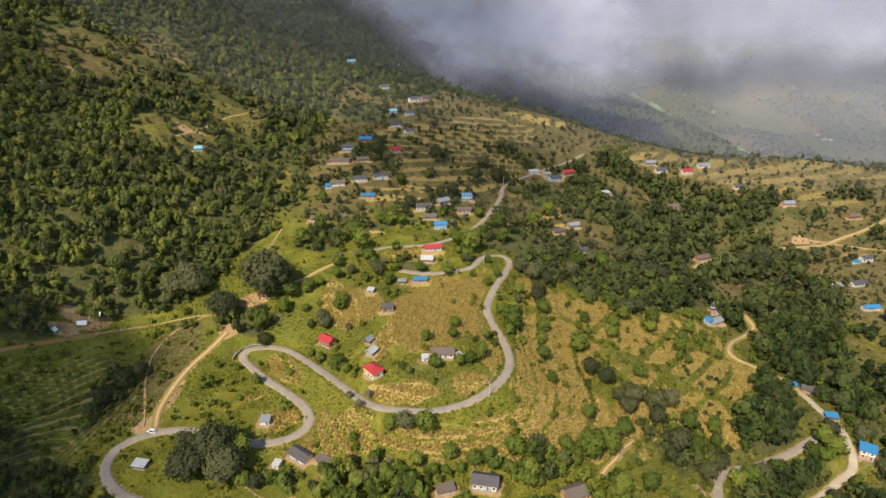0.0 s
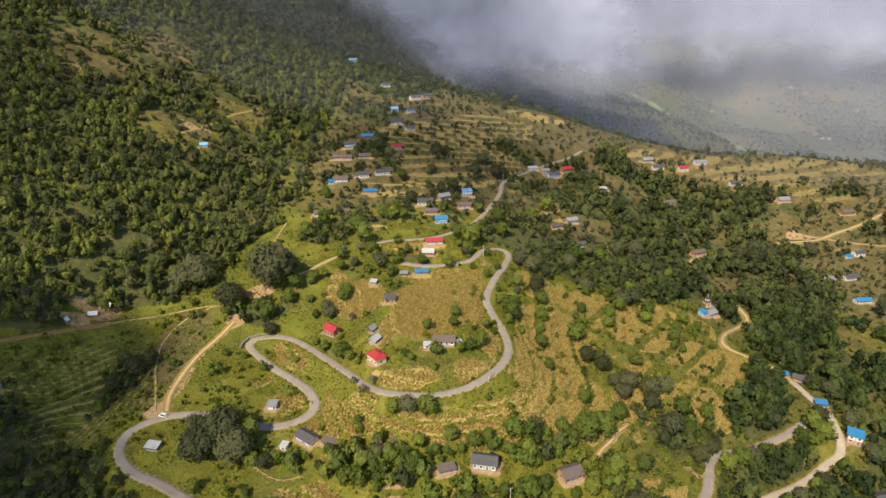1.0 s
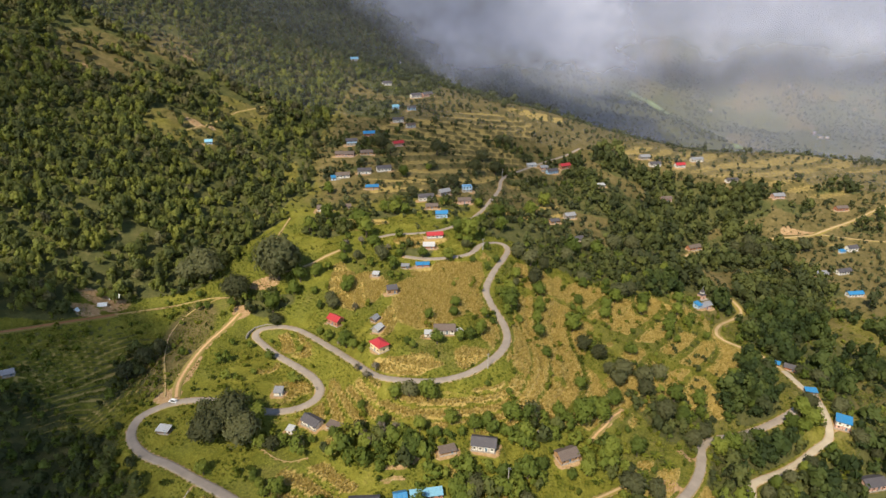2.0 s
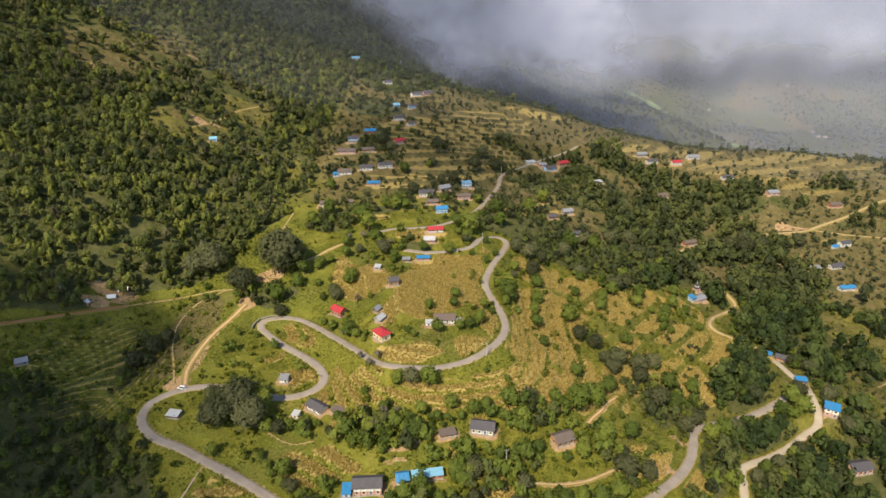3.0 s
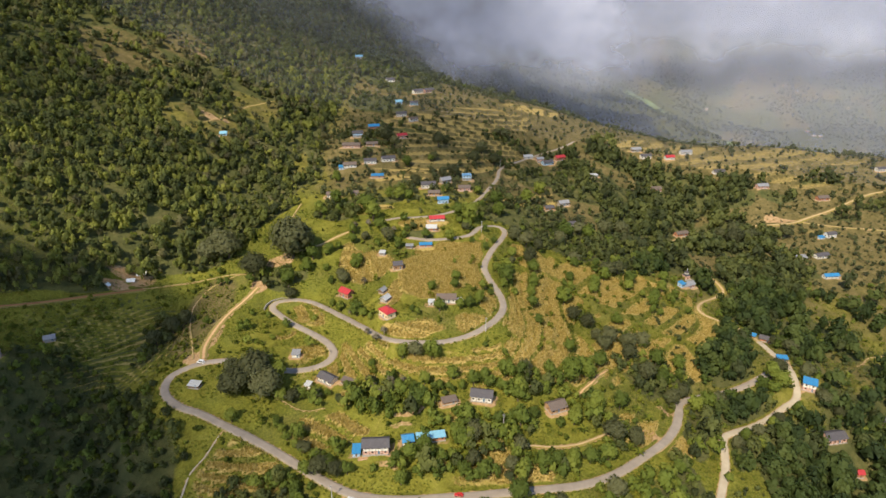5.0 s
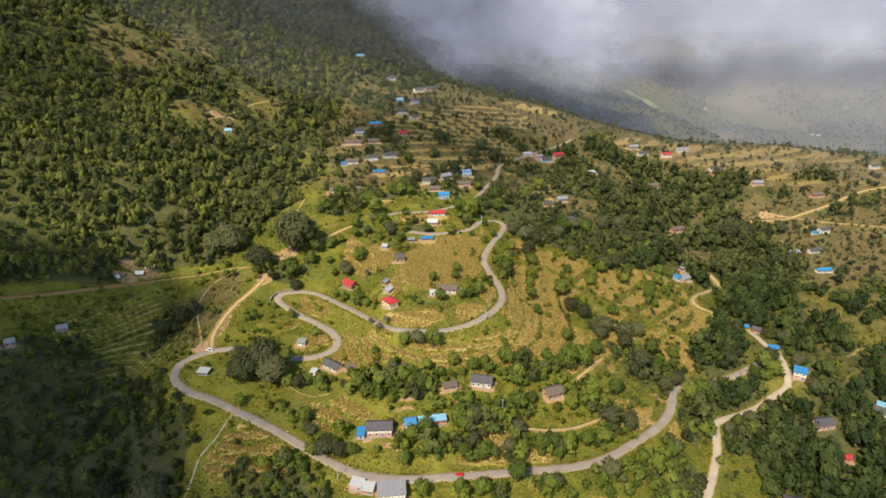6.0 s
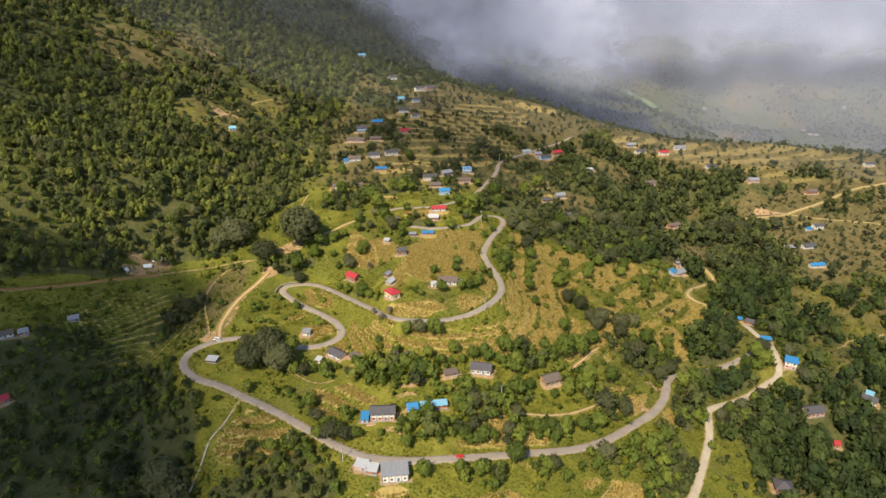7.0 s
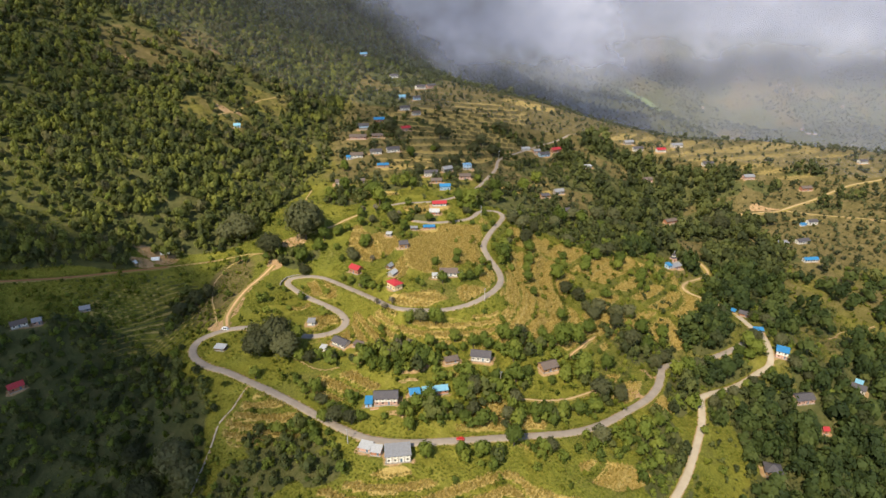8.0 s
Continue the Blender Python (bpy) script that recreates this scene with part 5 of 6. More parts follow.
for x, y, width, dark in TREES:
    if dark and width > 18.5:
        put_tree(GREAT, "great dark oak with a broad dome shaped crown", "great oaks", x, y, width, 22, 0.95)
    elif dark:
        put_tree(OAKS, "dark green spreading oak on hillside", "dark hillside oaks", x, y, width, 11, 1.0)
    else:
        put_tree(BROAD, "green broadleaf tree beside terraced fields", "broadleaf trees", x, y, width, 8)
for x, y, width in ((-40, 232, 6), (-36, 238, 6), (-47, 366, 8), (-70, 372, 8), (-30, 200, 8), (-46, 240, 5), (-35, 193, 8), (-28, 196, 9), (-23, 199, 7), (-38, 198, 7), (-60, 270, 5), (-55, 300, 6), (-60, 378, 7), (-40, 372, 6)):
    put_tree(BARE_TREES, "grey leafless tree beside the road", "leafless trees", x, y, width, 7)


def scatter(x0, x1, y0, y1, spacing, rng):
    gx, gy = np.meshgrid(np.arange(x0, x1, spacing), np.arange(y0, y1, spacing))
    x = (gx + rng.uniform(-0.5, 0.5, gx.shape) * spacing).ravel()
    y = (gy + rng.uniform(-0.5, 0.5, gy.shape) * spacing).ravel()
    return x, y


def in_sight(x, y):
    """The wedge of country in front of the camera, with a margin."""
    return np.abs(x) < 0.70 * (y + 95) + 95


def clear_of(x, y, margin):
    """Keeps off roads and houses."""
    return (grid_value(np.minimum(GAP, 50), x, y) > margin) & (grid_value(np.minimum(HOUSE_GAP, 50), x, y) > margin * 2.6) & (grid_value(np.minimum(HOUSE_GAP, 50), x, y + 4) > margin * 1.5)


def planted(name, material, protos, x, y, size, tall, rng, words, category):
    """Many plants joined into one mesh; each keeps a tint of its own."""
    z = height(x, y)
    vs, fs, ts, start = [], [], [], 0
    which = rng.integers(0, len(protos), len(x))
    for k, (pv, pf) in enumerate(protos):
        i = np.nonzero(which == k)[0]
        if not len(i):
            continue
        ang = rng.uniform(0, 2 * np.pi, len(i))
        c, s = np.cos(ang)[:, None], np.sin(ang)[:, None]
        px, py, pz = pv[:, 0][None], pv[:, 1][None], pv[:, 2][None]
        w, t = size[i][:, None], tall[i][:, None]
        v = np.stack([(px * c - py * s) * w + x[i][:, None], (px * s + py * c) * w + y[i][:, None], pz * t + z[i][:, None] - 0.1], 2)
        f = pf[None] + (np.arange(len(i)) * len(pv))[:, None, None] + start
        vs.append(v.reshape(-1, 3))
        fs.append(f.reshape(-1, pf.shape[1]))
        ts.append(np.repeat(rng.uniform(0, 1, len(i)), len(pv)))
        start += v.shape[0] * v.shape[1]
    me = array_mesh(name, np.vstack(vs), np.vstack(fs), material, tint=np.concatenate(ts))
    return tagged(new(name, me), words, category, kind="stuff")


proto_rng = np.random.default_rng(50)
# unit plants: one metre wide and one metre tall
FOREST_UNITS = [crown(proto_rng, 8, 110, 1.0, 0.9, 0.1, 0.105, ("round", "round", "spire")[k % 3]) for k in range(7)]
FAR_UNITS = [crown(proto_rng, 5, 32, 1.0, 0.9, 0.1, 0.165, ("spire", "round")[k % 2]) for k in range(5)]
WOOD_UNITS = [crown(proto_rng, 9, 98, 1.0, 0.95, 0.05, 0.11, ("round", "spire", "round")[k % 3]) for k in range(6)]
WOOD_FAR_UNITS = [crown(proto_rng, 6, 56, 1.0, 0.95, 0.05, 0.13, "round") for k in range(5)]
BUSH_UNITS = [crown(proto_rng, 5, 42, 1.0, 0.95, 0.0, 0.125, "round") for k in range(5)]
BUSH_FAR_UNITS = [crown(proto_rng, 4, 19, 1.0, 0.95, 0.0, 0.17, "round") for k in range(4)]
SPECK_UNITS = [crown(proto_rng, 4, 18, 1.0, 0.95, 0.0, 0.2, "round") for k in range(4)]

# the wooded hillside
x, y = scatter(-480, -60, 245, 780, 5.2, rng)
keep = (rng.uniform(0, 1, len(x)) < forest(x, y) * (0.5 + 0.48 * smooth01(fractal(x, y, 45, 3, 15), -0.4, 0.1)) * (1 - 0.08 * smooth01(y, 440, 520))) & clear_of(x, y, 2.0) & in_sight(x, y)
x, y = x[keep], y[keep]
size = (4.0 + 6.4 * rng.uniform(0, 1, len(x)) ** 1.25) * (1 + 0.25 * fractal(x, y, 40, 2, 16))
dark = rng.uniform(0, 1, len(x)) < 0.14 + 0.26 * smooth01(fractal(x, y, 70, 3, 25), -0.1, 0.3) + 0.12 * smooth01(y, 440, 560)
olive = ~dark & (rng.uniform(0, 1, len(x)) < 0.06 + 0.5 * smooth01(y, 430, 560) * smooth01(fractal(x, y, 55, 3, 26), -0.35, 0.15))
for name, leafy, k in (("forest_trees", "forest_leaf", ~dark & ~olive), ("dark_forest_trees", "wood_leaf", dark), ("olive_forest_trees", "olive_leaf", olive)):
    planted(name, leafy, FOREST_UNITS, x[k], y[k], size[k] * (1.2 if leafy == "wood_leaf" else 1.0), size[k] * rng.uniform(1.0, 1.6, k.sum()), rng, "mixed green forest trees covering the hillside", "forest")
x, y = scatter(-900, 300, 780, 1350, 9.4, rng)
x, y = x[(y > 780) | (x < -480)], y[(y > 780) | (x < -480)]
keep = (rng.uniform(0, 1, len(x)) < forest(x, y) * (0.9 - 0.55 * smooth01(x, -60, 0) * (1 - smooth01(y, 980, 1060)))) & clear_of(x, y, 2.0) & in_sight(x, y)
x, y = x[keep], y[keep]
size = rng.uniform(6.0, 12.5, len(x))
planted("upper_forest_trees", "hazed_leaf", FAR_UNITS, x, y, size, size * rng.uniform(1.0, 1.5, len(x)), rng, "dark forest trees on the upper slopes", "forest")
x, y = scatter(-620, -430, 300, 640, 8.5, rng)
keep = (rng.uniform(0, 1, len(x)) < 0.8) & in_sight(x, y)
planted("side_forest_trees", "forest_leaf", FAR_UNITS, x[keep], y[keep], rng.uniform(6, 10, keep.sum()), rng.uniform(7, 13, keep.sum()), rng, "green forest trees on steep slope", "forest")
# woods below and round the knoll, with grassy clearings
x, y = scatter(-300, 560, 70, 960, 5.2, rng)
w = zone(x, y, WOODS_EAST + WOODS_FRONT + WOODS_MIXED)
broken = 1 - (0.5 + 0.3 * (1 - smooth01(x, 170, 230))) * smooth01(np.maximum(y, x * 1.6), 370, 440) * smooth01(fractal(x, y, 34, 3, 27), -0.22, 0.12)
broken = broken * (1 - 0.3 * ellipse(x, y, -220, 170, 110, 80)) * (1 - 0.85 * zone(x, y, CLEARINGS)) * (1 - 0.6 * smooth01(fractal(x, y, 42, 3, 29), -0.02, 0.2) * ellipse(x, y, 290, 270, 95, 120))
keep = (rng.uniform(0, 1, len(x)) < w * 0.95 * broken) & clear_of(x, y, 1.4) & in_sight(x, y)
x, y = x[keep], y[keep]
size = (3.6 + 5.4 * rng.uniform(0, 1, len(x)) ** 1.4) * (1 + 0.75 * smooth01(x, 110, 190)) * (1 + 0.4 * ellipse(x, y, 10, 175, 130, 60))
room = grid_value(np.minimum(HOUSE_GAP, 50), x, y) - size * 0.5
room = np.minimum(room, grid_value(np.minimum(HOUSE_GAP, 50), x, y + size * 0.5) - size * 0.3)
room = np.minimum(room, grid_value(np.minimum(GAP, 50), x, y) - size * 0.28)
room = np.minimum(room, grid_value(np.minimum(GAP, 50), x, y + size * 0.5) - size * 0.1)
x, y, size = x[room > 0], y[room > 0], size[room > 0]
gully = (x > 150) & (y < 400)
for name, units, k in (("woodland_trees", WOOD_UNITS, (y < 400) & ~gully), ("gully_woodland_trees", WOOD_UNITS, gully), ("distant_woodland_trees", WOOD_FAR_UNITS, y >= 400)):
    light = k & (rng.uniform(0, 1, len(x)) < 0.32 - 0.2 * smooth01(y, 330, 420) - 0.16 * smooth01(x, 120, 180) + 0.5 * ellipse(x, y, 10, 180, 130, 65))
    k = k & ~light
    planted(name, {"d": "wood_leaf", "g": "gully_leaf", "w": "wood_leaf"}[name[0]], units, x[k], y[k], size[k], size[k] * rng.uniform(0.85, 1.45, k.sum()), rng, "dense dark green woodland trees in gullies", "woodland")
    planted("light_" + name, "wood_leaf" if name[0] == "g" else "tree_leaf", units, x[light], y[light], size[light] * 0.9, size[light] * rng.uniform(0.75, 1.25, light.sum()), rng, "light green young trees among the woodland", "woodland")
home_rng = np.random.default_rng(77)
spots = [(hx + home_rng.normal(0, 3) + r * math.cos(a) * (length / 2 + 4), hy + r * math.sin(a) * (depth / 2 + 5)) for hx, hy, turn, length, depth, *_ in HOUSES if hy > 400 for r, a in zip(home_rng.uniform(0.9, 1.7, 5), home_rng.uniform(-0.5, 3.6, 5))]
x, y = np.array(spots).T
size = 3.5 + 5.0 * home_rng.uniform(0, 1, len(x)) ** 1.3
keep = (grid_value(np.minimum(HOUSE_GAP, 50), x, y) > size * 0.25) & (grid_value(np.minimum(GAP, 50), x, y) > size * 0.3)
planted("homestead_trees", "hazed_leaf", WOOD_FAR_UNITS, x[keep], y[keep], size[keep], size[keep] * home_rng.uniform(0.9, 1.3, keep.sum()), home_rng, "dark green trees close round the village houses", "trees")
x, y = scatter(-330, 600, 110, 900, 10.5, rng)
keep = (rng.uniform(0, 1, len(x)) < (0.07 + 0.2 * smooth01(y, 400, 480) + 0.55 * smooth01(fractal(x, y, 60, 3, 23), -0.05, 0.3)) * (1 - (0.9 - 0.35 * smooth01(y, 400, 480)) * smooth01(grid_value(CROP, x, y), 0.2, 0.6)) * (1 - ellipse(x, y, -5, 255, 60, 45)) * (1 - forest(x, y))) & clear_of(x, y, 2.0)
x, y = x[keep], y[keep]
size = 3.0 + 5.5 * rng.uniform(0, 1, len(x)) ** 1.4
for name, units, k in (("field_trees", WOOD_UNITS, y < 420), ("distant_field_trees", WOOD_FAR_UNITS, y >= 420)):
    planted(name, "hazed_leaf" if name.startswith("distant") else "tree_leaf", units, x[k], y[k], size[k], size[k] * rng.uniform(0.85, 1.25, k.sum()), rng, "scattered green trees along terrace banks", "trees")
x, y = scatter(-400, 600, 110, 900, 5.2, rng)
crop = grid_value(CROP, x, y)
dens = 0.15 + 0.5 * smooth01(fractal(x, y, 34, 3, 17), -0.08, 0.3) + 0.3 * grid_value(riser, x, y) + 0.12 * smooth01(x, 90, 200) + 0.35 * smooth01(x, 120, 160) * (1 - smooth01(y, 250, 330)) + 0.25 * ellipse(x, y, -20, 560, 120, 120) + 0.35 * ellipse(x, y, 100, 300, 85, 80) + 0.22 * ellipse(x, y, 360, 500, 230, 110) + 0.3 * ellipse(x, y, -225, 210, 100, 100) + 0.5 * ellipse(x, y, 190, 226, 70, 46)
dens = dens * (1 - (0.93 - 0.42 * ellipse(x, y, 105, 300, 80, 80)) * smooth01(crop, 0.2, 0.6)) * (1 - 0.5 * ellipse(x, y, -5, 250, 60, 50))
keep = (rng.uniform(0, 1, len(x)) < dens * (1 - 0.8 * forest(x, y))) & clear_of(x, y, 1.2) & in_sight(x, y)
x, y = x[keep], y[keep]
size = 1.4 + 4.6 * rng.uniform(0, 1, len(x)) ** 1.8
low = (x > 145) & (y < 330)
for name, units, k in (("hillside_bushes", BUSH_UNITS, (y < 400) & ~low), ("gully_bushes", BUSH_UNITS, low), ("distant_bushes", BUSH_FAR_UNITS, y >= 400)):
    planted(name, {"d": "hazed_leaf", "g": "wood_leaf", "h": "bush_leaf"}[name[0]], units, x[k], y[k], size[k], size[k] * rng.uniform(0.7, 1.1, k.sum()), rng, "scattered green bushes on terrace banks", "bushes")
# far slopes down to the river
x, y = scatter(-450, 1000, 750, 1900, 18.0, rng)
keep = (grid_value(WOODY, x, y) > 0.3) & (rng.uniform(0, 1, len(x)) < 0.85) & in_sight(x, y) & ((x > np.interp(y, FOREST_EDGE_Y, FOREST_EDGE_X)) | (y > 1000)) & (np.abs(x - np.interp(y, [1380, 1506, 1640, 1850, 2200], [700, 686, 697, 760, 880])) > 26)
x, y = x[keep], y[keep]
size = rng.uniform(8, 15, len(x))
planted("far_slope_trees", "hazed_leaf", SPECK_UNITS, x, y, size, size * rng.uniform(0.8, 1.2, len(x)), rng, "dark forest on far slopes above the river", "forest")

x, y = scatter(450, 2400, 1300, 2700, 11.5, rng)
keep = (rng.uniform(0, 1, len(x)) < 0.12 + 0.85 * smooth01(fractal(x, y, 130, 4, 83), -0.16, 0.1)) & in_sight(x, y) & (x < 0.85 * y) & (x > 0.27 * y) & ((x > 840) | (y > 1900))
x, y = x[keep], y[keep]
size = 6 + 9 * rng.uniform(0, 1, len(x)) ** 1.6
planted("valley_trees", "wood_leaf", SPECK_UNITS, x, y, size, size * rng.uniform(0.6, 0.9, len(x)), rng, "hazy tree clumps in the far valley", "trees")

# ripe maize: clumps of dry stalks in rows
blades = 5
bv, bf = [], []
for k in range(blades):
    a = k * 2.4
    q = np.array([(math.cos(a) * 0.10, math.sin(a) * 0.10, 0), (math.cos(a + 0.5) * 0.16, math.sin(a + 0.5) * 0.16, 0.9), (math.cos(a) * 0.5, math.sin(a) * 0.5, 0.55 + 0.09 * k)])
    bv.append(q)
    bf.append(np.arange(3) + 3 * k)
STALK = [(np.vstack(bv), np.array(bf))]
x, y = scatter(-120, 215, 105, 410, 1.0, rng)
keep = (np.maximum(grid_value(CROP, x, y), 0.6 * zone(x, y, MAIZE_FLANK) * grid_value(TERRACED, x, y)) > 0.42 + 0.25 * fractal(x, y, 9, 2, 18)) & clear_of(x, y, 0.8)
x, y = x[keep], y[keep]
_, phase, shelf, level = raw_height(x, y)
shelf = shelf * (1 - worn_bank(x, y, level))
bank = (phase > 0.58) & (phase < 0.97) & (rng.uniform(0, 1, len(x)) < (0.25 + 0.7 * shelf) * (1 - 0.65 * zone(x, y, MAIZE_KNOLL)))
bank_x, bank_y = x[bank], y[bank]
x, y = x[~bank], y[~bank]
planted("maize_stalks", "corn", STALK, x, y, rng.uniform(0.7, 1.3, len(x)), rng.uniform(1.2, 2.2, len(x)), rng, "ripe yellow maize stalks on terraces", "maize crop")
bank = rng.uniform(0, 1, len(bank_x)) < 0.6
planted("bank_grass", "tuft", STALK, bank_x[bank], bank_y[bank], rng.uniform(0.8, 1.5, bank.sum()), rng.uniform(0.5, 1.2, bank.sum()), rng, "green grass on the banks between maize terraces", "grass")
x, y = scatter(-320, 330, 105, 420, 1.5, rng)
keep = (grid_value(CROP, x, y) < 0.4) & (grid_value(WOODY, x, y) < 0.7) & (fractal(x, y, 16, 3, 19) > -0.12) & clear_of(x, y, 0.3)
x, y = x[keep], y[keep]
planted("long_grass", "tuft", STALK, x, y, rng.uniform(0.7, 1.5, len(x)), rng.uniform(0.4, 1.1, len(x)), rng, "long green grass on banks", "grass")
for proto in OAKS + GREAT + BROAD + BARE_TREES:
    for ob in (*proto.children_recursive, proto):
        bpy.data.objects.remove(ob)

# ---------------------------------------------------------------- things by the roads


def utility_pole(x, y, turn):
    root = new("utility_pole")
    root.matrix_world = pose(x, y, float(height(x, y)), 0, 0, turn)
    tagged(root, "pale concrete utility pole beside the hill road", "pole", "utility poles")
    bm = bmesh.new()
    add_tube(bm, (0, 0, -0.5), (0, 0, 9.0), 0.24, 0.15, 8)
    part("shaft", bm, "concrete", root)
    part("crossarm", box(-0.9, 0.9, -0.07, 0.07, 8.2, 8.36), "metal", root)
    for k in (-0.75, 0, 0.75):
        bm = bmesh.new()
        add_tube(bm, (k, 0, 8.36), (k, 0, 8.62), 0.08, 0.05, 6)
        part("insulator", bm, "car_white", root)


for row in ((22, 233, 30), (28, 179, 0), (-51, 139, -20), (28, 375, 0), (57, 542, 40)):
    utility_pole(*row)


def wheel(root, x, y, r, w):
    bm = bmesh.new()
    add_tube(bm, (x - w / 2, y, r), (x + w / 2, y, r), r, r, 12)
    tyre = part("wheel", bm, "rubber", root)
    bm = bmesh.new()
    add_tube(bm, (x - w / 2 - 0.02, y, r), (x + w / 2 + 0.02, y, r), r * 0.55, r * 0.55, 10)
    part("hub", bm, "metal", tyre)


def vehicle(name, x, y, turn, paint, length, tall, cabin_from, cabin_to, words):
    """A car or van, its nose to +y."""
    root = new(name)
    root.matrix_world = pose(x, y, float(road_gap(np.array([float(x)]), np.array([float(y)]), 9)[1][0]) + 0.2, 0, 0, turn)
    tagged(root, words, "vehicle")
    hl, waist = length / 2, 0.95
    bm = box(-0.85, 0.85, -hl, hl, 0.35, waist, bevel=0.12)
    part("body", bm, paint, root)
    bm = bmesh.new()
    v = add_box(bm, -0.78, 0.78, cabin_from, cabin_to, waist - 0.02, tall)
    for k in (4, 5, 6, 7):
        v[k].co.x *= 0.86
        v[k].co.y += 0.25 if v[k].co.y < (cabin_from + cabin_to) / 2 else -0.35
    part("cabin", bm, paint, root)
    for s in (-1, 1):
        bm = bmesh.new()
        a = [bm.verts.new(p) for p in ((s * 0.775, cabin_from + 0.3, waist + 0.08), (s * 0.775, cabin_to - 0.35, waist + 0.08), (s * 0.70, cabin_to - 0.55, tall - 0.1), (s * 0.70, cabin_from + 0.45, tall - 0.1))]
        f = bm.faces.new(a)
        q = bmesh.ops.extrude_face_region(bm, geom=[f])
        bmesh.ops.translate(bm, vec=(s * 0.02, 0, 0), verts=[e for e in q["geom"] if isinstance(e, bmesh.types.BMVert)])
        part("side_window", bm, "glass", root)
        wheel(root, s * 0.78, -hl * 0.62, 0.33, 0.2)
        wheel(root, s * 0.78, hl * 0.62, 0.33, 0.2)
        part("headlight", box(s * 0.6 - 0.15, s * 0.6 + 0.15, hl - 0.02, hl + 0.03, 0.62, 0.8), "car_white", root)
    part("windscreen", box(-0.62, 0.62, cabin_to - 0.2, cabin_to - 0.1, waist + 0.08, tall - 0.25), "glass", root)
    return root


vehicle("van", -141, 230.2, 75, "car_white", 4.6, 2.0, -2.1, 1.3, "small white van parked at road bend")
vehicle("car", 5, 142.5, 84, "car_red", 4.0, 1.5, -1.5, 0.9, "small red car on the hill road")


def motorbike(x, y, turn):
    root = new("motorbike")
    root.matrix_world = pose(x, y, float(road_gap(np.array([float(x)]), np.array([float(y)]), 9)[1][0]) + 0.2, 0, 0, turn)
    tagged(root, "dark motorbike standing on the asphalt road", "motorbike", "motorbikes")
    for yy in (-0.65, 0.65):
        wheel(root, 0, yy, 0.3, 0.12)
    part("frame", box(-0.08, 0.08, -0.55, 0.55, 0.35, 0.6, bevel=0.03), "metal", root)
    part("fuel_tank", box(-0.16, 0.16, 0.0, 0.45, 0.6, 0.85, bevel=0.06), "rubber", root)
    part("seat", box(-0.14, 0.14, -0.6, 0.0, 0.62, 0.76, bevel=0.04), "rubber", root)
    part("handlebar", box(-0.36, 0.36, 0.46, 0.52, 0.95, 1.0), "metal", root)


motorbike(-68, 239, 15)
motorbike(-153, 222, 30)


def tent(x, y, turn, length):
    root = new("tarpaulin_tent")
    root.matrix_world = pose(x, y, float(height(x, y)), 0, 0, turn)
    tagged(root, "white tarpaulin tent on bare red earth", "tent", "white tents")
    for s in (-1, 1):
        bm = bmesh.new()
        roof_slab(bm, ((-s * -length / 2, s * 2.0, 0.2), (s * -length / 2, s * 2.0, 0.2), (s * -length / 2, 0, 2.2), (s * length / 2, 0, 2.2)), 0.05)
        bmesh.ops.recalc_face_normals(bm, faces=bm.faces)
        part("sheet", bm, "sheet", root)
    for k in (-1, 1):
        bm = bmesh.new()
        add_tube(bm, (k * length / 2.1, 0, -0.3), (k * length / 2.1, 0, 2.2), 0.06, 0.05, 6)
        part("tent_pole", bm, "wood", root)


tent(-223, 321, 10, 6.0)
tent(-219, 329, 20, 6.5)
tent(-233, 309, 70, 2.6)


def hill_temple(x, y, turn):
    root = new("hill_temple")
    root.matrix_world = pose(x, y, float(height(x, y)), 0, 0, turn) @ Matrix.Diagonal((0.86, 0.86, 0.95, 1))
    tagged(root, "small grey tiered hill temple with pointed spire", "temple")
    part("plinth", box(-4.4, 4.4, -4.4, 4.4, -2.5, 0.6, bevel=0.05), "stone", root)
    part("wall", box(-2.6, 2.6, -2.6, 2.6, 0.6, 4.2), "pink", root, "pale pink plaster wall")
    part("upper_wall", box(-1.5, 1.5, -1.5, 1.5, 5.2, 6.6), "white", root)
    for z, r, top, tall in ((4.0, 4.2, 1.5, 1.6), (6.4, 2.6, 0.3, 2.4)):
        bm = bmesh.new()
        add_tube(bm, (0, 0, z), (0, 0, z + tall), r, top, 4)
        bmesh.ops.rotate(bm, verts=bm.verts, cent=(0, 0, 0), matrix=Matrix.Rotation(radians(45), 3, "Z"))
        part("roof", bm, "slate", root)
    bm = bmesh.new()
    add_tube(bm, (0, 0, 8.6), (0, 0, 11.5), 0.35, 0.05, 8)
    part("spire", bm, "tin_white", root)
    part("door", box(-0.6, 0.6, -2.68, -2.602, 0.6, 2.6), "wood", root)


hill_temple(205, 399, 20)


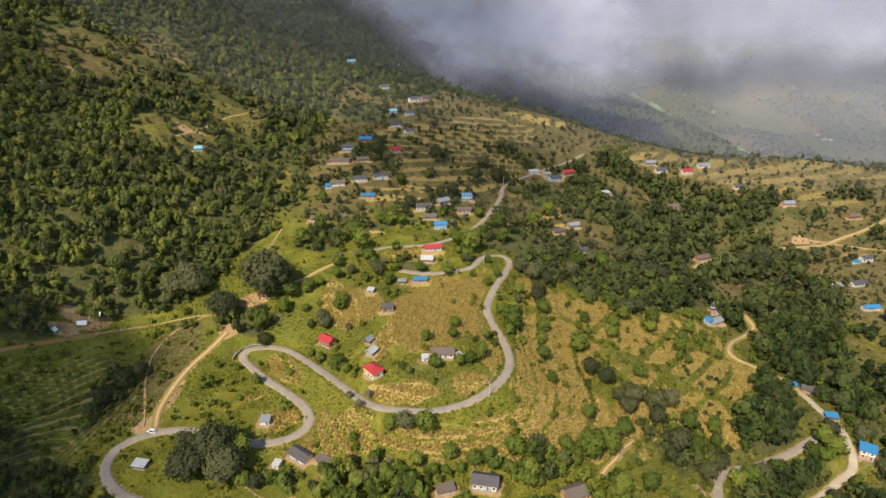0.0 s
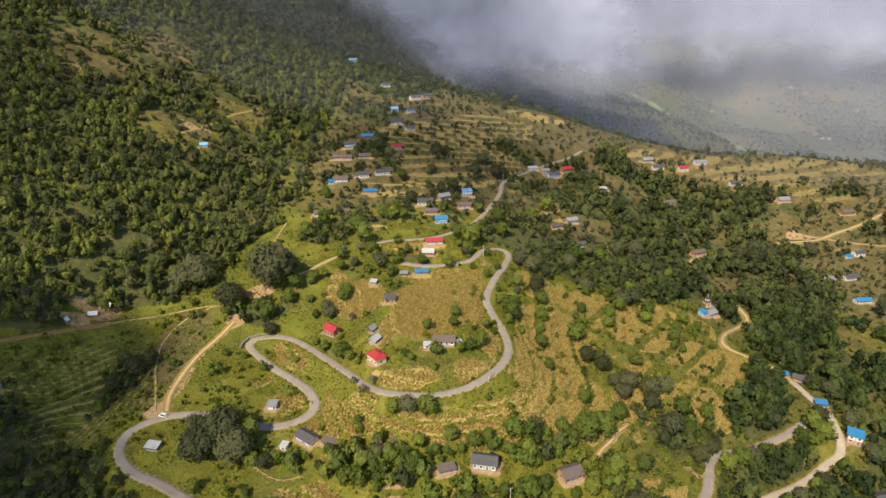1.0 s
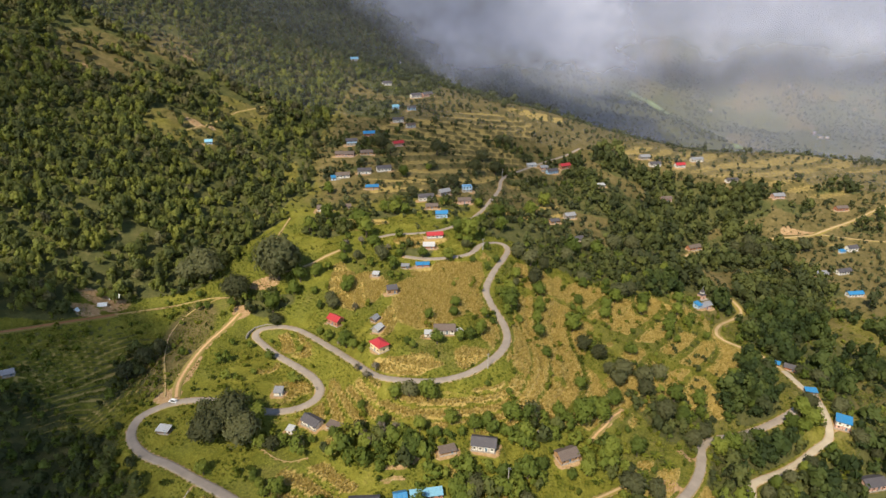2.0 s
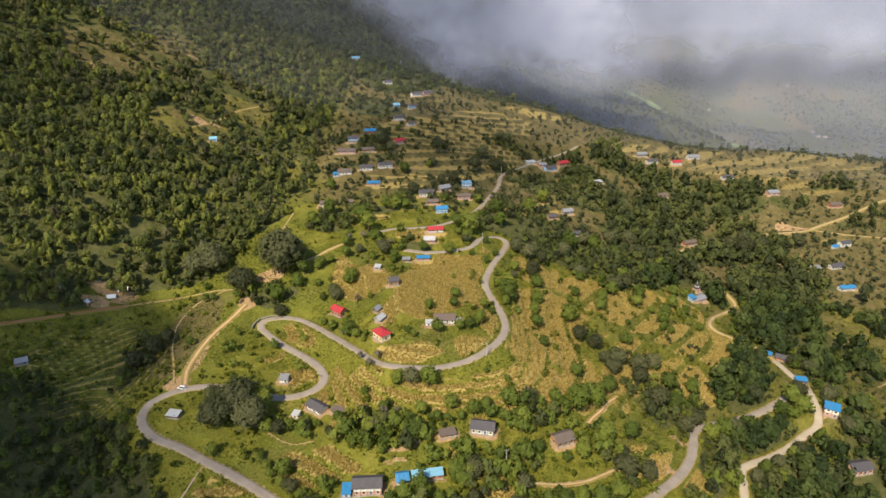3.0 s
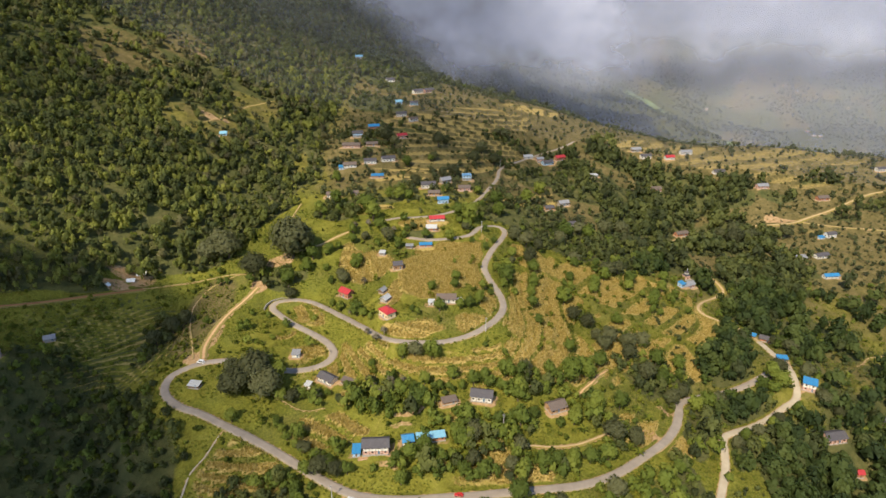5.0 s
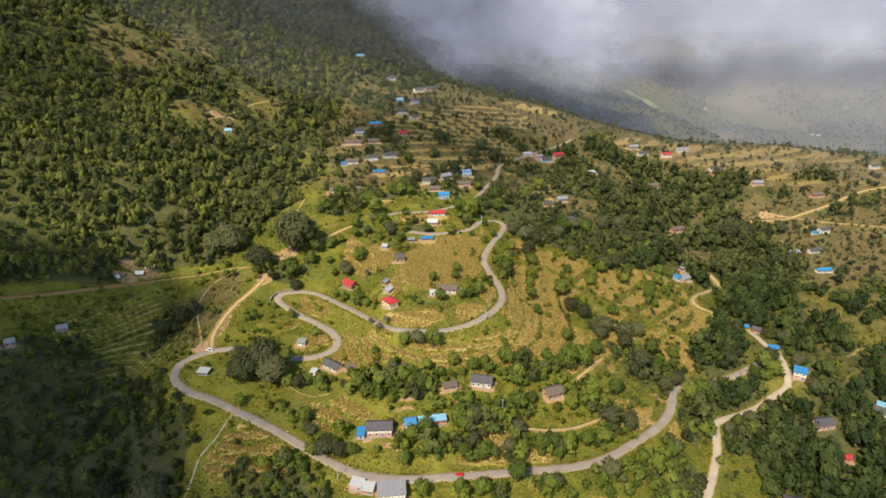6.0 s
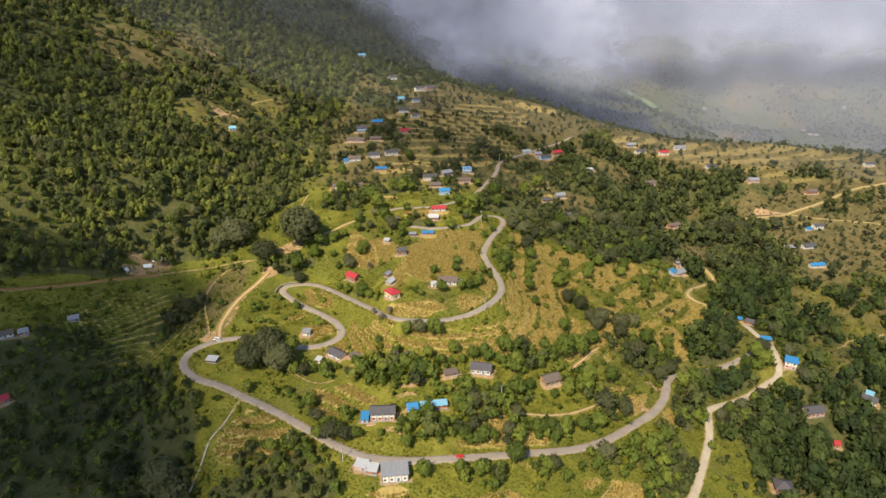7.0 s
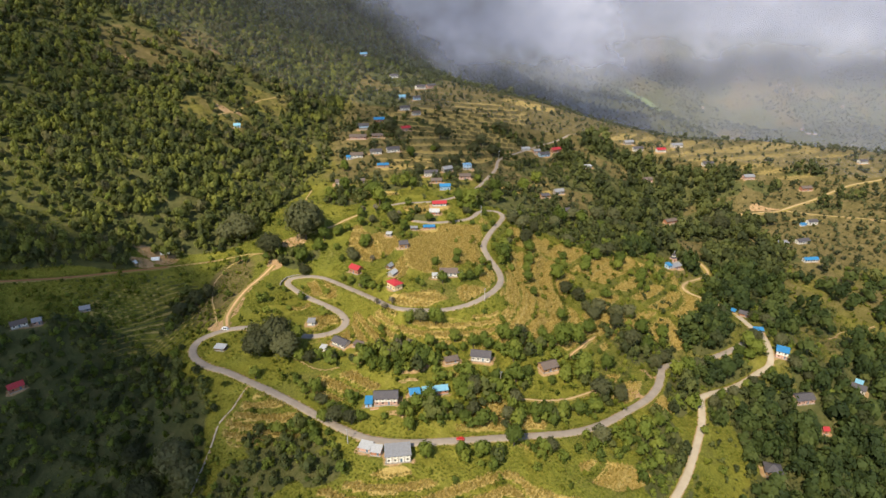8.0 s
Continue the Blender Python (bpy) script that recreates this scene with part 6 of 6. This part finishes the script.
def banana_prototype():
    root = new("banana_plant")
    bm = bmesh.new()
    add_tube(bm, (0, 0, -0.3), (0, 0, 2.0), 0.16, 0.10, 7)
    part("stem", bm, "tuft", root)
    r = np.random.default_rng(5)
    for k in range(9):
        bm = bmesh.new()
        a, lift = k * 2.4, r.uniform(0.5, 1.3)
        out = Vector((math.cos(a), math.sin(a), 0))
        side = Vector((-math.sin(a), math.cos(a), 0)) * 0.34
        rows = []
        for t, w in ((0.0, 0.3), (0.3, 1.0), (0.65, 0.9), (1.0, 0.1)):
            c = Vector((0, 0, 1.9)) + out * (2.3 * t) + Vector((0, 0, lift * 2.2 * t * (1 - 0.75 * t)))
            rows.append([bm.verts.new(c + side * w + Vector((0, 0, 0.12))), bm.verts.new(c), bm.verts.new(c - side * w + Vector((0, 0, 0.12)))])
        for p, q in zip(rows, rows[1:]):
            bm.faces.new((p[0], p[1], q[1], q[0]))
            bm.faces.new((p[1], p[2], q[2], q[1]))
        part("leaf", bm, "bush_leaf", root)
    return root


banana = banana_prototype()
for x, y in ((13, 163), (17, 166), (62, 197), (66, 199), (30, 171), (94, 183), (98, 180), (214, 222), (218, 225), (210, 219), (60, 203), (10, 160), (70, 186), (-48, 205), (-70, 203), (40, 164), (110, 205), (104, 207)):
    s = float(rng.uniform(1.1, 1.7))
    tagged(copy_thing(banana, pose(x, y, float(height(x, y)), 0, 0, float(rng.uniform(0, 360))) @ Matrix.Diagonal((s, s, s, 1))), "green banana plant with broad drooping leaves", "banana plant", "banana plants")
for ob in (*banana.children_recursive, banana):
    bpy.data.objects.remove(ob)

# a mossy parapet round the upper hairpin, in straight lengths
parapet = new("parapet_wall")
parapet.matrix_world = pose(-113, 300, float(road_gap(np.array([-113.0]), np.array([300.0]), 9)[1][0]), 0, 0, 0)
tagged(parapet, "weathered grey concrete parapet round the upper hairpin bend", "wall")
bend = [(-8.6, -8.0), (-8.4, -2.5), (-6.2, 3.2), (-0.5, 6.6), (6.0, 6.4), (12.0, 4.6)]
for (ax, ay), (bx, by) in zip(bend, bend[1:]):
    run = math.hypot(bx - ax, by - ay) / 2
    slab = part("wall_length", box(-run, run, -0.22, 0.22, -2.0, 0.6, bevel=0.05), "stone", parapet)
    slab.matrix_local = pose((ax + bx) / 2, (ay + by) / 2, 0, 0, 0, math.degrees(math.atan2(by - ay, bx - ax)))
    part("coping", box(-run, run, -0.3, 0.3, 0.605, 0.7, bevel=0.03), "stone", slab)

# a low dry-stone wall holding the terrace behind the farmhouse
stone_wall = new("retaining_wall")
stone_wall.matrix_world = pose(40, 203, float(height(40, 203)), 0, 0, 24)
tagged(stone_wall, "low pale dry stone wall holding terrace", "stone wall")
block = None
for course in range(3):
    for k in range(15):
        cx = -6.6 + 0.9 * k + 0.4 * (course % 2)
        if block is None:
            block = part("stone", box(-0.43, 0.43, -0.3, 0.3, -0.2, 0.2, bevel=0.05), "stone", stone_wall)
            b = block
        else:
            b = new("stone", block.data)
            b.parent = stone_wall
        b.matrix_local = pose(cx, float(rng.uniform(-0.05, 0.05)) + 0.08 * course, 0.0 + 0.42 * course, 0, 0, float(rng.uniform(-4, 4)))

# ---------------------------------------------------------------- clouds and mist


def mist_material(name, seed, edge_z, slope, soft, ragged, thick, size, right=None, disc=None, left=None, shoulder=None, pale=1.0):
    """Thin cloud and haze on a tinted sheet: how dense it is follows its height over a sloping foot, broken up by
    noise.
    """
    m = Nodes(name)
    p = m.coords()
    shift = m.node("ShaderNodeVectorMath")
    shift.operation = "MULTIPLY_ADD"
    shift.inputs[1].default_value = (1.0, 1.0, 1.25)
    shift.inputs[2].default_value = (seed * 517.0, seed * 911.0, seed * 313.0)
    m.link(p, shift.inputs[0])
    billow = m.noise(shift.outputs[0], 1.0 / size, 7, 0.58)
    wisp = m.noise(shift.outputs[0], 4.0 / size, 6, 0.62)
    sep = m.nt.nodes.new("ShaderNodeSeparateXYZ")
    m.link(p, sep.inputs[0])
    if disc:
        cx, cy, rx, ry = disc
        dx = m.calc("DIVIDE", m.calc("SUBTRACT", sep.outputs[0], cx), rx)
        dy = m.calc("DIVIDE", m.calc("SUBTRACT", sep.outputs[1], cy), ry)
        r = m.calc("SQRT", m.calc("ADD", m.calc("MULTIPLY", dx, dx), m.calc("MULTIPLY", dy, dy)))
        v = m.calc("DIVIDE", m.calc("SUBTRACT", 1.0, r), soft)
    else:
        foot = m.calc("ADD", edge_z, m.calc("MULTIPLY", sep.outputs[0], slope))
        if shoulder:
            foot = m.calc("MAXIMUM", foot, m.calc("ADD", shoulder[0], m.calc("MULTIPLY", sep.outputs[0], shoulder[1])))
        v = m.calc("DIVIDE", m.calc("SUBTRACT", sep.outputs[2], foot), soft)
        if right is not None:
            v = m.calc("MINIMUM", v, m.calc("DIVIDE", m.calc("SUBTRACT", sep.outputs[0], right), soft))
        if left is not None:
            v = m.calc("MINIMUM", v, m.calc("DIVIDE", m.calc("SUBTRACT", left, sep.outputs[0]), soft * 2.4))
        v = m.calc("MINIMUM", v, m.calc("DIVIDE", m.calc("SUBTRACT", 305.0, sep.outputs[2]), 130.0))
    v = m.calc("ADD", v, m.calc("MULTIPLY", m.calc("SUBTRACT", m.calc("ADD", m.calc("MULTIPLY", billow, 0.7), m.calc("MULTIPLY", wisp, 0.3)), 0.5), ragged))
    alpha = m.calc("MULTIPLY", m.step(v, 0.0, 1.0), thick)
    # blue haze tint and grey billows put into the colour; pale brightens them
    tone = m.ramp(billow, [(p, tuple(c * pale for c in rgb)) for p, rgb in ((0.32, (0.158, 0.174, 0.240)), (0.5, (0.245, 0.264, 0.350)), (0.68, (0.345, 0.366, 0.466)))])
    diff = m.node("ShaderNodeBsdfDiffuse")
    m.link(tone, diff.inputs["Color"])
    clear = m.node("ShaderNodeBsdfTransparent")
    mixer = m.nt.nodes.new("ShaderNodeMixShader")
    m.link(alpha, mixer.inputs[0])
    m.link(clear.outputs[0], mixer.inputs[1])
    m.link(diff.outputs[0], mixer.inputs[2])
    m.link(mixer.outputs[0], m.out.inputs["Surface"])
    MAT[name] = m.mat
    return name


def veil(name, material, x0, x1, ahead, z0, z1, bulge, words):
    """An upright billowing sheet across the valley that stands in for cloud, mist and distance haze."""
    nxv, nzv = 60, 24
    u, w = np.meshgrid(np.linspace(0, 1, nxv), np.linspace(0, 1, nzv))
    x, z = x0 + (x1 - x0) * u, z0 + (z1 - z0) * w
    y = ahead + bulge * np.sin(u * 3.1) + bulge * 0.5 * fractal(x, z, 300, 3, 131) + z * 0.25
    v = np.stack([x.ravel(), y.ravel(), z.ravel()], 1)
    j, i = np.meshgrid(np.arange(nzv - 1), np.arange(nxv - 1), indexing="ij")
    a = (j * nxv + i).ravel()
    me = array_mesh(name, v, np.stack([a, a + 1, a + nxv + 1, a + nxv], 1), material)
    me.polygons.foreach_set("use_smooth", np.ones(len(me.polygons), bool))
    return tagged(new(name, me), words, "cloud", kind="structure")


veil("mist", mist_material("hill_cloud", 12, 32, -0.02, 100, 1.25, 0.94, 230, shoulder=(44, -0.70), left=430, pale=1.12), -420, 700, 925, -300, 360, 30, "pale cloud drifting off the mountainside")
veil("mist", mist_material("cloud_bank", 2, -88, -0.02, 205, 1.3, 0.90, 470, right=235), -150, 3600, 2110, -400, 360, 40, "pale low cloud bank filling the valley")
# distance haze, imitated by faint blue sheets set across the land
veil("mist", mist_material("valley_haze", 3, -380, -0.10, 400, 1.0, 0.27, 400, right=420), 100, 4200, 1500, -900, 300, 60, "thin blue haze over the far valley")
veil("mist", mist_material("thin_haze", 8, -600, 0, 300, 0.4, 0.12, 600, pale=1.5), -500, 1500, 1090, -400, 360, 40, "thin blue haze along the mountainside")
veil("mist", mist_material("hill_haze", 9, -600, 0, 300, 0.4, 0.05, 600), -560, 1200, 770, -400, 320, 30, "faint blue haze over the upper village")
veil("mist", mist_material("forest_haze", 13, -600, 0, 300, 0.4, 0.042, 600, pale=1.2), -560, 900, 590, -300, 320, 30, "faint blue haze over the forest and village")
veil("mist", mist_material("slope_mist", 15, -190, -0.05, 160, 1.5, 0.26, 170, right=130, left=560, pale=1.5), 60, 900, 1190, -400, 330, 40, "thin white mist clinging to the wooded slope")


def shade_cloud(gx, gy, rx, ry, thick, seed, words, soft=0.4, ragged=0.8):
    """An unseen cloud high over the valley, placed to shade the ground at gx, gy from the sun."""
    top = 660.0
    k = (top - float(land(gx, gy))) / SUN_TO.z
    cx, cy = gx + SUN_TO.x * k, gy + SUN_TO.y * k
    name = mist_material("high_cloud", seed, 0, 0, soft, ragged, thick, 160, disc=(cx, cy, rx, ry))
    n = 28
    u, w = np.meshgrid(np.linspace(-1.4, 1.4, n), np.linspace(-1.4, 1.4, n))
    x, y = cx + rx * u, cy + ry * w
    z = top + 30 * np.maximum(0, 1 - u * u - w * w) + 12 * fractal(x, y, 90, 3, 141)
    j, i = np.meshgrid(np.arange(n - 1), np.arange(n - 1), indexing="ij")
    a = (j * n + i).ravel()
    me = array_mesh("drifting_cloud", np.stack([x.ravel(), y.ravel(), z.ravel()], 1), np.stack([a, a + 1, a + n + 1, a + n], 1), name)
    tagged(new("drifting_cloud", me), words, "cloud", kind="structure")


shade_cloud(-332, 105, 326, 246, 0.98, 5, "broken cloud drifting high over the hollow", 0.52, 0.6)
shade_cloud(-272, 254, 130, 82, 0.88, 11, "broken cloud drifting over the terraced hollow", 0.4, 0.6)
shade_cloud(-5, 575, 185, 160, 0.68, 6, "broken cloud drifting high over the village", 0.75, 1.2)
shade_cloud(-150, 980, 390, 300, 0.50, 7, "broken cloud drifting high over the mountain")
# added out of view to darken the left side of the forest
shade_cloud(-400, 480, 120, 170, 0.45, 10, "unseen thin cloud added to dim the forest", 0.7)

# far below: paddies along the river


def far_ribbon(name, line, half, material, words, category):
    """A strip laid over the far ground, its edges sunk into it."""
    xy = smooth_line(line, 10)
    z = height(xy[:, 0], xy[:, 1]) + 3.0
    d = np.gradient(xy, axis=0)
    d /= np.linalg.norm(d, axis=1)[:, None]
    side = np.stack([d[:, 1], -d[:, 0]], 1)
    rows = [np.column_stack([xy + side * o, z + dz]) for o, dz in ((-1.8 * half, -6.0), (-half, 0), (half, 0), (1.8 * half, -6.0))]
    n = len(xy)
    quads = np.concatenate([np.stack([np.arange(n - 1) + r * n, np.arange(n - 1) + (r + 1) * n, np.arange(1, n) + (r + 1) * n, np.arange(1, n) + r * n], 1) for r in range(3)])
    return tagged(new(name, array_mesh(name, np.vstack(rows), quads, material)), words, category, kind="structure")


far_ribbon("river", [(700, 1375), (712, 1480), (735, 1620), (762, 1780), (776, 1931), (750, 2000), (717, 2059), (650, 2113)], 11, "river_bed", "pale green paddies along the river in the valley far below", "river")
